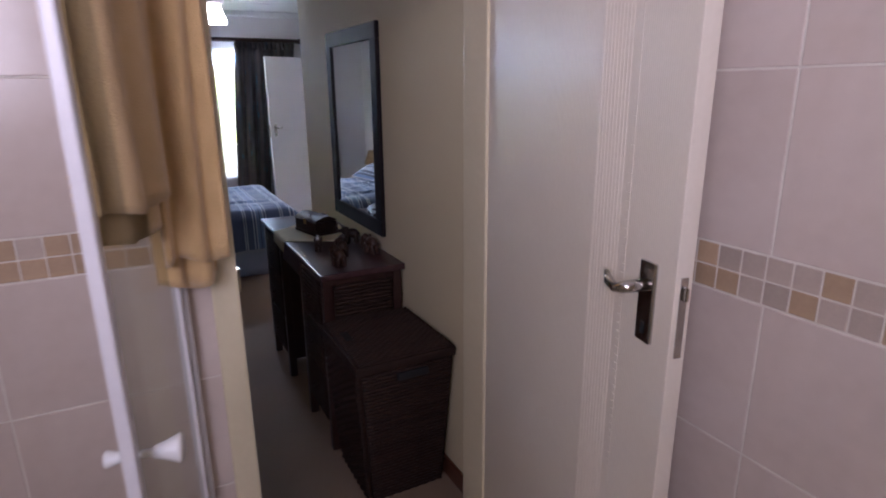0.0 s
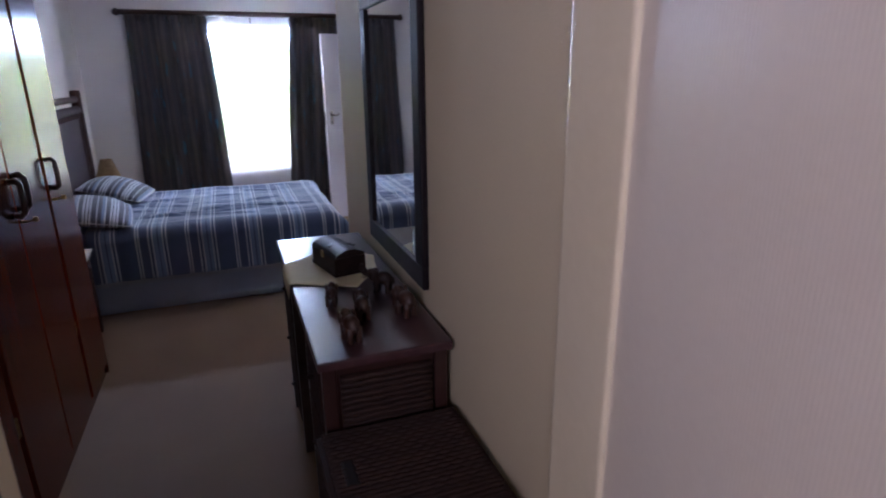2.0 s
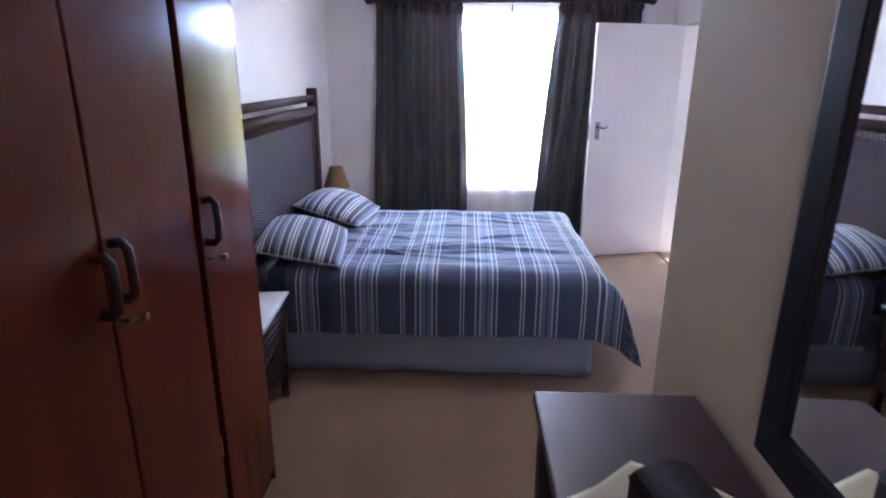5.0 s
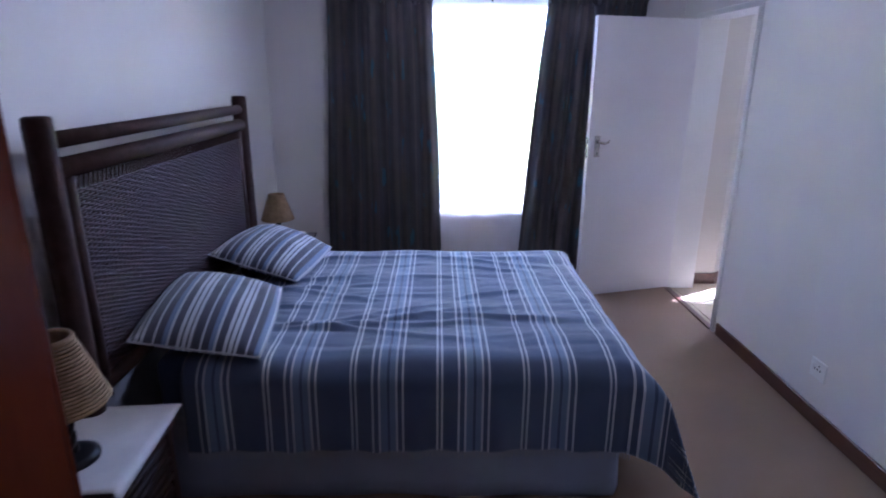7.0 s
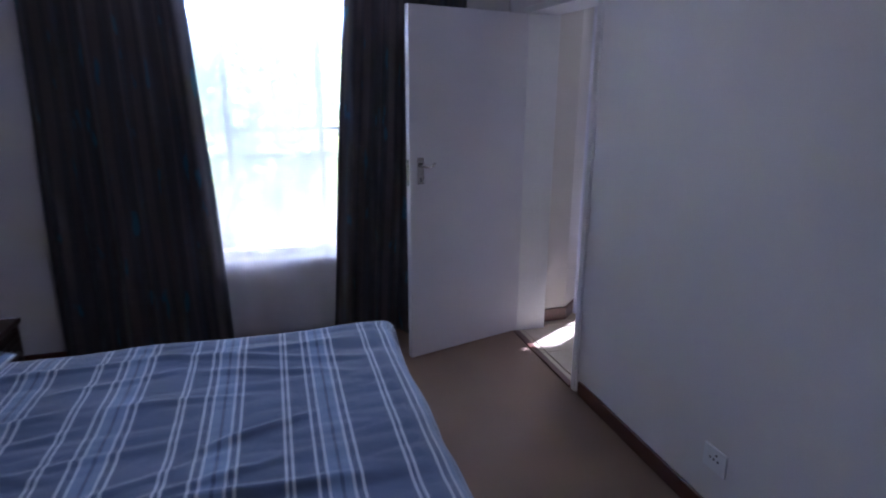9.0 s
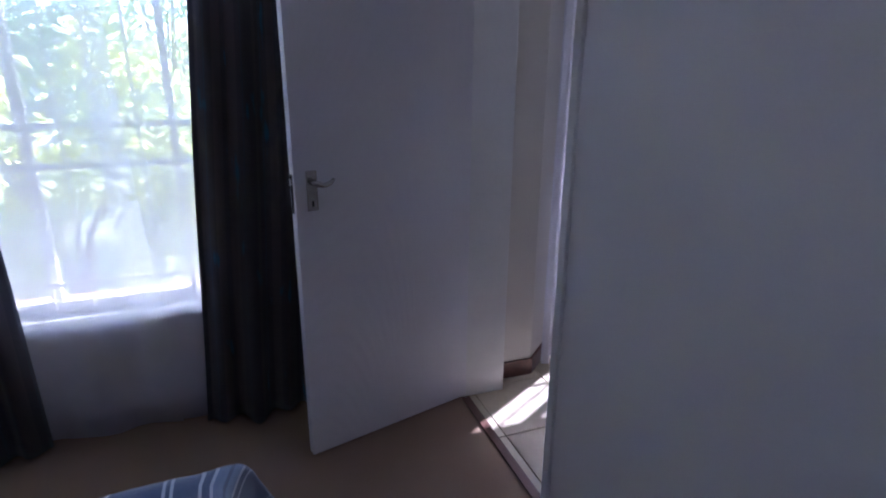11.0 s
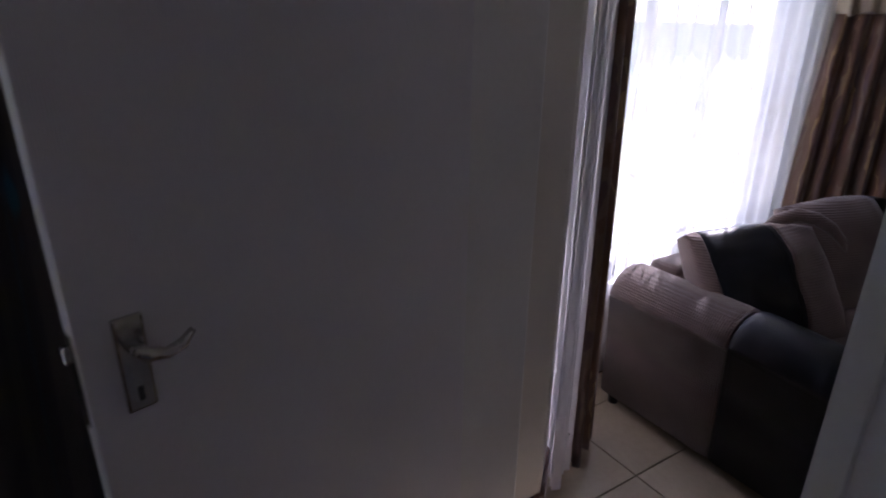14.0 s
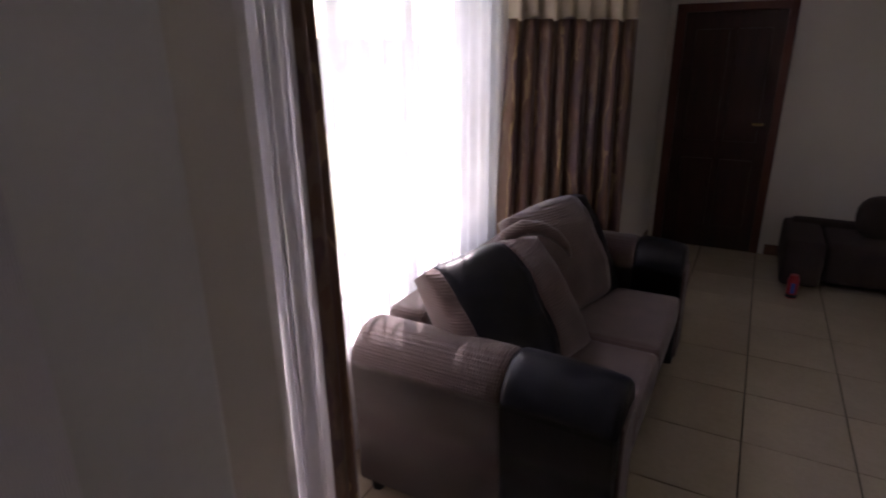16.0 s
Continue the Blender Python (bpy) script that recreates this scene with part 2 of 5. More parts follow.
M_PAPER = mat("white_linen_mat", (0.76, 0.75, 0.76), 0.9, (0.68, 0.67, 0.69), 14, 400, 0.4)
M_MIRROR = plain("mirror_glass", (0.88, 0.89, 0.90), 0.02, 1.0)
M_MFRAME = mat("black_brown_frame", (0.015, 0.010, 0.012), 0.5, (0.01, 0.007, 0.008), 8, 100, 0.08)
M_MFRAME.node_tree.nodes["Principled BSDF"].inputs["Specular IOR Level"].default_value = 0.2
M_SHEET = mat("blue_cotton_sheet", (0.105, 0.165, 0.33), 0.9, (0.085, 0.135, 0.28), 9, 320, 0.4, sheen=0.2)
M_VALANCE = mat("blue_bed_valance", (0.36, 0.40, 0.50), 0.9, (0.30, 0.335, 0.43), 5, 300, 0.35, sheen=0.2)
WH, BASE, MID = (0.88, 0.90, 0.93), (0.108, 0.150, 0.262), (0.26, 0.35, 0.52)
THROW = [(0.0, WH), (0.007, BASE), (0.017, WH), (0.024, BASE), (0.079, WH), (0.086, BASE), (0.104, WH), (0.111, MID), (0.136, BASE), (0.146, MID), (0.167, WH), (0.174, BASE), (0.190, WH), (0.197, BASE)]
M_THROW = striped(mat("striped_cotton_throw", (0.70, 0.72, 0.75), 0.95, (0.58, 0.60, 0.63), 7, 420, 0.5, sheen=0.6), 0.317, 0.267, THROW)
PDK = (0.095, 0.095, 0.13)
PSTR = [(0.0, WH), (0.014, PDK), (0.022, WH), (0.038, PDK), (0.046, WH), (0.058, PDK), (0.094, WH), (0.102, PDK), (0.130, MID), (0.150, WH), (0.160, PDK)]
M_PILLOW = striped(mat("striped_pillow_cotton", (0.55, 0.56, 0.60), 0.95, (0.46, 0.47, 0.51), 9, 420, 0.4, sheen=0.3), 0.19, 0.0, PSTR)
M_FRINGE = mat("cotton_fringe", (0.42, 0.42, 0.45), 0.95, None, 30, 300, 0.3)
DK, TN, TL = (0.068, 0.066, 0.074), (0.118, 0.102, 0.098), (0.060, 0.085, 0.105)
CST = [(0.0, DK), (0.03, TN), (0.05, DK), (0.075, TL), (0.085, DK), (0.12, TN), (0.17, DK), (0.20, (0.10, 0.085, 0.08)), (0.21, TN), (0.26, DK), (0.29, TL), (0.295, DK)]
M_CURTAIN = striped(mat("dark_striped_curtain", (1.0, 0.98, 0.95), 0.85, (0.72, 0.70, 0.70), 14, 300, 0.4, stretch=(1, 1, 0.2), sheen=0.2), 0.33, 0.0, CST)
M_CURTAIN = leafy(flecked(M_CURTAIN, (0.030, 0.135, 0.205), 5.0, (2.6, 0.8, 1), 0.635), (0.13, 0.105, 0.095), 0.25)
LB, LG, LP = (0.175, 0.088, 0.050), (0.42, 0.28, 0.13), (0.125, 0.068, 0.072)
LST = [(0.0, LB), (0.025, LG), (0.033, LB), (0.06, LP), (0.085, (0.22, 0.15, 0.10)), (0.10, LB), (0.135, LG), (0.150, LP), (0.175, LB), (0.20, (0.26, 0.18, 0.12)), (0.215, LP)]
M_LCURTAIN = striped(mat("brown_gold_satin_curtain", (1.0, 0.96, 0.92), 0.42, (0.7, 0.66, 0.62), 14, 200, 0.3, stretch=(1, 1, 0.15), sheen=0.3), 0.24, 0.0, LST, waver=0.16)
M_LCURTAIN = leafy(M_LCURTAIN, (0.30, 0.18, 0.10), 0.3)
M_LBAND = mat("cream_satin_band", (0.52, 0.44, 0.32), 0.45, (0.42, 0.35, 0.25), 12, 220, 0.3)
M_LACE = sheer("white_net_curtain", (0.95, 0.95, 0.97), 0.46, 0.70)
# same voile: denser where gathered, its colour greyed for the shade at the pier
M_LACE3 = sheer("gathered_shaded_voile", (0.84, 0.83, 0.87), 0.12, 0.45)
M_LACE2 = sheer("white_voile_curtain", (0.96, 0.96, 0.98), 0.50, 0.80)
M_GLASS = glass("window_glass")
M_SHGLASS = glass("shower_glass", (0.66, 0.67, 0.62), 0.08)
M_ALU = mat("white_aluminium", (0.74, 0.72, 0.74), 0.35, (0.66, 0.64, 0.66), 6, 90, 0.05)
M_TOWEL = mat("mustard_towel", (0.68, 0.47, 0.22), 1.0, (0.58, 0.39, 0.17), 14, 300, 1.0, sheen=0.4)
M_TOWEL2 = mat("olive_towel", (0.62, 0.44, 0.22), 1.0, (0.52, 0.36, 0.17), 14, 300, 1.0, sheen=0.4)
M_PORCELAIN = plain("white_plastic", (0.82, 0.82, 0.82), 0.25)
M_SHADE = mat("woven_rope_shade", (0.40, 0.27, 0.15), 0.9, (0.26, 0.17, 0.09), 40, 200, 0.6)
M_IRON = mat("black_iron", (0.02, 0.018, 0.018), 0.45, (0.012, 0.01, 0.01), 30, 200, 0.2, metal=0.6)
M_CORD = wavy(wavy(mat("brown_chenille", (0.115, 0.074, 0.066), 0.95, (0.080, 0.052, 0.046), 10, 260, 0.5, sheen=0.3), "Y", 34, 0.004, 0.7), "Z", 34, 0.004, 0.3)
wavy(M_CORD, "X", 34, 0.004, 0.14)
M_CUSH = wavy(mat("taupe_corduroy_cushion", (0.175, 0.123, 0.112), 0.95, (0.128, 0.089, 0.081), 10, 260, 0.5, sheen=0.3), "Z", 34, 0.003, 0.6)
M_LEATHER = mat("black_leatherette", (0.016, 0.017, 0.022), 0.36, (0.010, 0.010, 0.013), 12, 180, 0.25)
for dull in (M_WICKER, M_EBONY, M_LEATHER):
    dull.node_tree.nodes["Principled BSDF"].inputs["Specular IOR Level"].default_value = 0.25
M_FDOOR = mat("mahogany_front_door", (0.055, 0.018, 0.012), 0.35, (0.03, 0.010, 0.007), 5, 60, 0.08, stretch=(6, 6, 0.5))
M_FDFRAME = mat("red_brown_door_frame", (0.13, 0.036, 0.022), 0.4, (0.085, 0.024, 0.015), 5, 60, 0.06, stretch=(5, 5, 0.6))
M_DARKSOFA = mat("dark_brown_upholstery", (0.055, 0.038, 0.034), 0.85, (0.035, 0.024, 0.022), 10, 260, 0.4)
M_RED = plain("red_can_paint", (0.42, 0.025, 0.03), 0.3)
M_BLACK = plain("black_plastic", (0.02, 0.02, 0.022), 0.35)
M_BLUE = plain("blue_print", (0.05, 0.10, 0.45), 0.35)
M_SOCKET = plain("white_socket_plastic", (0.78, 0.78, 0.78), 0.35)
M_GLOBE = plain("frosted_lamp_glass", (1.0, 0.93, 0.80), 0.3, 0.0, 1.5)
M_STEEL = mat("painted_steel_window", (0.62, 0.60, 0.58), 0.4, (0.5, 0.48, 0.46), 10, 100, 0.05)
M_BRICKSILL = mat("red_brick_sill", (0.36, 0.16, 0.11), 0.85, (0.26, 0.11, 0.075), 12, 120, 0.4)
M_GROUND = mat("sandy_lawn", (0.30, 0.27, 0.15), 1.0, (0.16, 0.20, 0.07), 0.8, 30, 0.6)
M_PAVE = mat("pale_paving", (0.72, 0.69, 0.64), 0.9, (0.62, 0.59, 0.55), 3, 60, 0.3)
M_LEAF = leafy(mat("green_leaves", (0.15, 0.24, 0.06), 0.5, (0.08, 0.15, 0.04), 2, 40, 0.1), (0.22, 0.36, 0.08))
M_LEAF_Y = leafy(mat("yellow_green_leaves", (0.34, 0.36, 0.12), 0.5, (0.20, 0.25, 0.06), 2, 40, 0.1), (0.76, 0.79, 0.30), 0.66)
M_BARK = mat("grey_bark", (0.16, 0.12, 0.09), 0.95, (0.09, 0.065, 0.05), 12, 80, 0.6)
M_BOUNDARY = mat("boundary_wall_plaster", (0.62, 0.56, 0.48), 0.9, (0.52, 0.46, 0.40), 1.5, 80, 0.3)
M_TIMBER = mat("eave_boards", (0.62, 0.60, 0.56), 0.7, (0.5, 0.48, 0.45), 5, 80, 0.2)


# ---- mesh helpers ----
def box(bm, x0, x1, y0, y1, z0, z1, bevel=0.0, seg=2):
    vs = [bm.verts.new((x, y, z)) for x in (x0, x1) for y in (y0, y1) for z in (z0, z1)]
    fs = [bm.faces.new([vs[i] for i in f]) for f in ((0, 1, 3, 2), (4, 6, 7, 5), (0, 4, 5, 1), (2, 3, 7, 6), (0, 2, 6, 4), (1, 5, 7, 3))]
    if bevel:
        es = {e for f in fs for e in f.edges}
        bmesh.ops.bevel(bm, geom=list(es), offset=bevel, segments=seg, profile=0.6, affect="EDGES")
    return bm


def prism(bm, pts, z0, z1):
    lo = [bm.verts.new((x, y, z0)) for x, y in pts]
    hi = [bm.verts.new((x, y, z1)) for x, y in pts]
    bm.faces.new(list(reversed(lo)))
    bm.faces.new(hi)
    for i in range(len(pts)):
        j = (i + 1) % len(pts)
        bm.faces.new([lo[i], lo[j], hi[j], hi[i]])
    bmesh.ops.recalc_face_normals(bm, faces=bm.faces)
    return bm


def tube(bm, pts, radii, seg=10, cap=True):
    pts = [Vector(p) for p in pts]
    if not hasattr(radii, "__len__"):
        radii = [radii] * len(pts)
    rings, up = [], None
    for i, p in enumerate(pts):
        d = (pts[min(i + 1, len(pts) - 1)] - pts[max(i - 1, 0)]).normalized()
        if up is None:
            up = Vector((0, 0, 1)) if abs(d.z) < 0.9 else Vector((1, 0, 0))
        a = d.cross(up).normalized()
        b = a.cross(d).normalized()
        up = b
        rings.append([bm.verts.new(p + (a * math.cos(2 * math.pi * s / seg) + b * math.sin(2 * math.pi * s / seg)) * radii[i]) for s in range(seg)])
    for r, q in zip(rings, rings[1:]):
        for s in range(seg):
            bm.faces.new([r[s], r[(s + 1) % seg], q[(s + 1) % seg], q[s]])
    if cap:
        bm.faces.new(list(reversed(rings[0])))
        bm.faces.new(rings[-1])
    return bm


def lathe(bm, centre, profile, seg=24):
    c = Vector(centre)
    return tube(bm, [c + Vector((0, 0, z)) for z, r in profile], [max(r, 0.0005) for z, r in profile], seg)


def blob(bm, centre, size, seg=14, rings=9, power=1.0):
    """A rounded solid; power under 1 makes it boxier."""
    c, rows = Vector(centre), []
    def sp(v):
        return math.copysign(abs(v) ** power, v)
    for i in range(1, rings):
        a = math.pi * i / rings - math.pi / 2
        rows.append([bm.verts.new(c + Vector((size[0] * sp(math.cos(a)) * sp(math.cos(2 * math.pi * s / seg)), size[1] * sp(math.cos(a)) * sp(math.sin(2 * math.pi * s / seg)), size[2] * sp(math.sin(a))))) for s in range(seg)])
    lo, hi = bm.verts.new(c - Vector((0, 0, size[2]))), bm.verts.new(c + Vector((0, 0, size[2])))
    for s in range(seg):
        t = (s + 1) % seg
        bm.faces.new([lo, rows[0][t], rows[0][s]])
        bm.faces.new([hi, rows[-1][s], rows[-1][t]])
        for r, q in zip(rows, rows[1:]):
            bm.faces.new([r[s], r[t], q[t], q[s]])
    return bm


def grid(bm, nu, nv, fn, flat=None):
    """A sheet of fn(u, v), u and v from 0 to 1; flat(u, v) keeps the cloth's own measure for its weave."""
    layer = bm.verts.layers.float_vector.new("flat") if flat and "flat" not in bm.verts.layers.float_vector else (bm.verts.layers.float_vector["flat"] if flat else None)
    vs = []
    for i in range(nu + 1):
        row = []
        for j in range(nv + 1):
            v = bm.verts.new(fn(i / nu, j / nv))
            if flat:
                v[layer] = flat(i / nu, j / nv)
            row.append(v)
        vs.append(row)
    for i in range(nu):
        for j in range(nv):
            bm.faces.new([vs[i][j], vs[i + 1][j], vs[i + 1][j + 1], vs[i][j + 1]])
    return bm


def mesh_ob(name, bm, material, smooth=False, turn=None):
    if turn is not None:
        bmesh.ops.transform(bm, matrix=turn, verts=bm.verts)
    me = bpy.data.meshes.new(name)
    bm.to_mesh(me)
    bm.free()
    me.materials.append(material)
    if smooth:
        me.shade_smooth()
    return new(name, me)


def part(name, bm, material, parent, label="", smooth=False, turn=None, thick=0.0):
    ob = mesh_ob(name, bm, material, smooth, turn)
    ob.parent = parent
    if parent.type == "EMPTY":
        ob.matrix_parent_inverse = parent.matrix_basis.inverted()
    if label:
        ob["label"] = label
    if thick:
        s = ob.modifiers.new("thick", "SOLIDIFY")
        s.thickness, s.offset = thick, 0
    return ob


def thing(name, at, label, category, group="", kind=""):
    e = new(name)
    e.empty_display_size = 0.1
    e.matrix_basis = Matrix.Translation(at)
    return tagged(e, label, category, group, kind)


def single(name, bm, material, label, category, group="", kind="", smooth=False, turn=None, thick=0.0):
    ob = mesh_ob(name, bm, material, smooth, turn)
    if thick:
        s = ob.modifiers.new("thick", "SOLIDIFY")
        s.thickness, s.offset = thick, 0
    return tagged(ob, label, category, group, kind)


def B():
    return bmesh.new()


# ---- structure ----
def wall(name, boxes, material, label):
    bm = B()
    for b in boxes:
        box(bm, *b)
    return single(name, bm, material, label, "wall", kind="structure")


CEIL = 2.55
wall("wall_west", [(-1.22, -1.02, 1.15, 7.62, 0, CEIL)], M_WALL, "off-white plastered bedroom wall behind the headboard")
WX0, WX1, WZ0, WZ1 = -0.20, 1.48, 0.56, 2.09
wall("wall_north", [(-1.02, WX0, 7.40, 7.62, 0, CEIL), (WX1, 2.1, 7.40, 7.62, 0, CEIL), (WX0, WX1, 7.40, 7.62, 0, WZ0), (WX0, WX1, 7.40, 7.62, WZ1, CEIL)], M_WALL, "off-white plastered bedroom wall round the curtained window")
DY0, DY1 = 6.30, 7.13
wall("wall_east", [(2.1, 2.3, 3.3, DY0, 0, CEIL), (2.1, 2.3, DY1, 7.85, 0, CEIL), (2.1, 2.3, DY0, DY1, 2.04, CEIL)], M_WALL, "plain off-white bedroom wall with the door opening")
wall("wall_passage", [(0.87, 1.05, 1.15, 3.46, 0, CEIL)], M_CREAM, "cream plastered passage wall with the framed mirror")
wall("wall_south", [(1.05, 2.1, 3.3, 3.46, 0, CEIL)], M_WALL, "off-white plastered bedroom wall beside the passage")
wall("wall_bathroom_door", [(-1.22, 0.03, 1.04, 1.15, 0, CEIL), (0.775, 1.05, 1.04, 1.15, 0, CEIL), (0.03, 0.775, 1.04, 1.15, 2.04, CEIL)], M_CREAM, "cream wall between passage and tiled bathroom")
wall("wall_bathroom_east", [(0.84, 1.05, -1.8, 1.04, 0, CEIL)], M_GROUT_L, "grouted bathroom wall behind the glazed tiles")
wall("wall_bathroom_west", [(-1.42, -1.22, -1.8, 1.15, 0, CEIL)], M_CREAM, "cream bathroom wall beyond the shower")
wall("wall_bathroom_south", [(-1.22, 0.84, -1.8, -1.6, 0, CEIL)], M_CREAM, "cream bathroom wall behind the basin end")
bm = prism(B(), [(2.3, 7.22), (2.52, 7.22), (2.98, 7.64), (2.98, 7.95), (2.3, 7.95)], 0, CEIL)
single("wall_bay_pier", bm, M_HALL, "chamfered plaster pier beside the bay window", "wall", kind="structure")
bm = prism(B(), [(4.70, 7.75), (5.28, 7.2), (7.0, 7.2), (7.0, 7.95), (4.70, 7.95)], 0, CEIL)
single("wall_bay_east", bm, M_HALL, "chamfered lounge wall between bay window and front door", "wall", kind="structure")
LX0, LX1, LZ0, LZ1 = 3.02, 4.66, 0.50, 2.12
wall("wall_bay", [(2.98, 4.70, 7.75, 7.95, 0, LZ0), (2.98, 4.70, 7.75, 7.95, LZ1, CEIL), (2.98, LX0, 7.75, 7.95, LZ0, LZ1), (LX1, 4.70, 7.75, 7.95, LZ0, LZ1)], M_HALL, "plastered bay wall under and over the window")
FY0, FY1 = 6.36, 7.13
wall("wall_lounge_east", [(6.8, 7.0, 2.4, FY0, 0, CEIL), (6.8, 7.0, FY1, 7.2, 0, CEIL), (6.8, 7.0, FY0, FY1, 1.86, CEIL)], M_HALL, "plain cream lounge wall with the front door")
wall("wall_lounge_south", [(2.3, 7.0, 2.4, 2.6, 0, CEIL)], M_HALL, "plain cream lounge wall")
wall("wall_lounge_west", [(2.1, 2.3, 2.4, 3.3, 0, CEIL)], M_HALL, "plain cream lounge wall")
single("ceiling", box(B(), -1.45, 7.05, -1.85, 7.98, CEIL, CEIL + 0.12), M_CEIL, "white painted ceiling", "ceiling", kind="structure")
bm = B()
for x0, x1, y0, y1 in ((-1.02, 2.1, 7.33, 7.40), (-1.02, -0.95, 1.15, 7.33), (2.03, 2.1, 3.5, 7.33)):
    box(bm, x0, x1, y0, y1, CEIL - 0.07, CEIL, 0.02)
single("cornice", bm, M_CEIL, "white coved cornice under the ceiling", "cornice", kind="structure")
single("floor", box(B(), -1.02, 2.1, 1.15, 7.4, -0.12, 0.0), M_CARPET, "beige-brown carpet in bedroom and passage", "floor", kind="structure")
single("floor_bathroom", box(B(), -1.22, 1.05, -1.8, 1.15, -0.12, -0.002), M_FLOORTILE, "beige tiled bathroom floor", "floor", kind="structure")
lounge_floor = single("floor_lounge", box(B(), 2.1, 7.0, 2.4, 7.95, -0.12, -0.008), M_GROUT_D, "beige ceramic tiles with dark grout in lounge and hall", "floor", kind="structure")


def skirting(runs, label):
    bm = B()
    for x0, x1, y0, y1 in runs:
        box(bm, x0, x1, y0, y1, 0, 0.085, 0.004, 1)
    return single("baseboard", bm, M_SKIRT, label, "baseboard", kind="structure")


skirting([(2.085, 2.1, 3.5, DY0 - 0.05)], "dark brown wooden skirting under the bedroom wall")
skirting([(0.855, 0.87, 1.17, 3.46), (-1.02, 2.085, 7.385, 7.40), (-1.02, -1.005, 3.9, 7.385)], "dark brown wooden skirting in bedroom and passage")
bm = prism(B(), [(2.3, 7.22), (2.52, 7.22), (2.98, 7.64), (2.99, 7.628), (2.526, 7.205), (2.3, 7.205)], 0, 0.09)
single("baseboard", bm, M_SKIRT, "dark brown skirting round the chamfered pier", "baseboard", kind="structure")
skirting([(6.785, 6.8, 2.6, FY0 - 0.05), (5.30, 6.78, 7.185, 7.2), (2.98, 4.70, 7.735, 7.75)], "dark brown skirting in the lounge")


def steel_frame(name, x0, x1, y0, y1, top, depth_axis, material, label, w=0.045, lip=0.02):
    """A pressed steel door frame round an opening."""
    e = thing(name, ((x0 + x1) / 2, (y0 + y1) / 2, 0), label, "door frame", kind="structure")
    if depth_axis == "x":
        for a, b in ((y0 - lip, y0 + w), (y1 - w, y1 + lip)):
            part("frame_post", box(B(), x0, x1, a, b, 0, top, 0.006), material, e)
        part("frame_head", box(B(), x0, x1, y0 - lip, y1 + lip, top, top + w, 0.006), material, e)
    else:
        for a, b in ((x0 - lip, x0 + w), (x1 - w, x1 + lip)):
            part("frame_post", box(B(), a, b, y0, y1, 0, top, 0.006), material, e)
        part("frame_head", box(B(), x0 - lip, x1 + lip, y0, y1, top, top + w, 0.006), material, e)
    return e


f2 = steel_frame("door_frame", 2.088, 2.312, DY0 - 0.01, DY1 + 0.02, 2.0, "x", M_WHITEFRAME, "white painted steel door frame of the bedroom", 0.037, 0.004)
part("strike_plate", box(B(), 2.13, 2.155, DY0 + 0.0255, DY0 + 0.030, 1.03, 1.19), M_CHROME, f2, "worn steel strike plate")
f1 = steel_frame("door_frame", -0.01, 0.80, 1.028, 1.162, 2.0, "y", M_FRAME, "cream painted steel door frame of the bathroom")
part("strike_plate", box(B(), 0.0345, 0.038, 1.08, 1.105, 1.03, 1.25), M_CHROME, f1, "worn steel strike plate")
part("strike_lip", box(B(), 0.036, 0.045, 1.06, 1.08, 1.12, 1.18), M_CHROME, f1)


def lever_handle(parent, m, reach=1.0):
    """Plate, lever and keyhole on a door face; local x runs from lock edge to hinge, y out of the face."""
    p = part("handle_plate", box(B(), -0.021, 0.021, 0, 0.008, -0.078, 0.072, 0.004), M_CHROME, parent, "chrome back plate", turn=m)
    bm = tube(B(), [(0, 0.006, 0.03), (0, 0.045, 0.03), (0.010 * reach, 0.052, 0.028), (0.038 * reach, 0.054, 0.022), (0.068 * reach, 0.054, 0.028), (0.092 * reach, 0.050, 0.042)], [0.012, 0.011, 0.011, 0.009, 0.009, 0.005], 10)
    part("lever", bm, M_CHROME, p, "curved chrome lever", True, turn=m)
    # no hole is cut: a black block gives the keyhole's inner shade
    part("keyhole", box(B(), -0.004, 0.004, 0.0082, 0.0095, -0.062, -0.04), M_BLACK, p, turn=m)


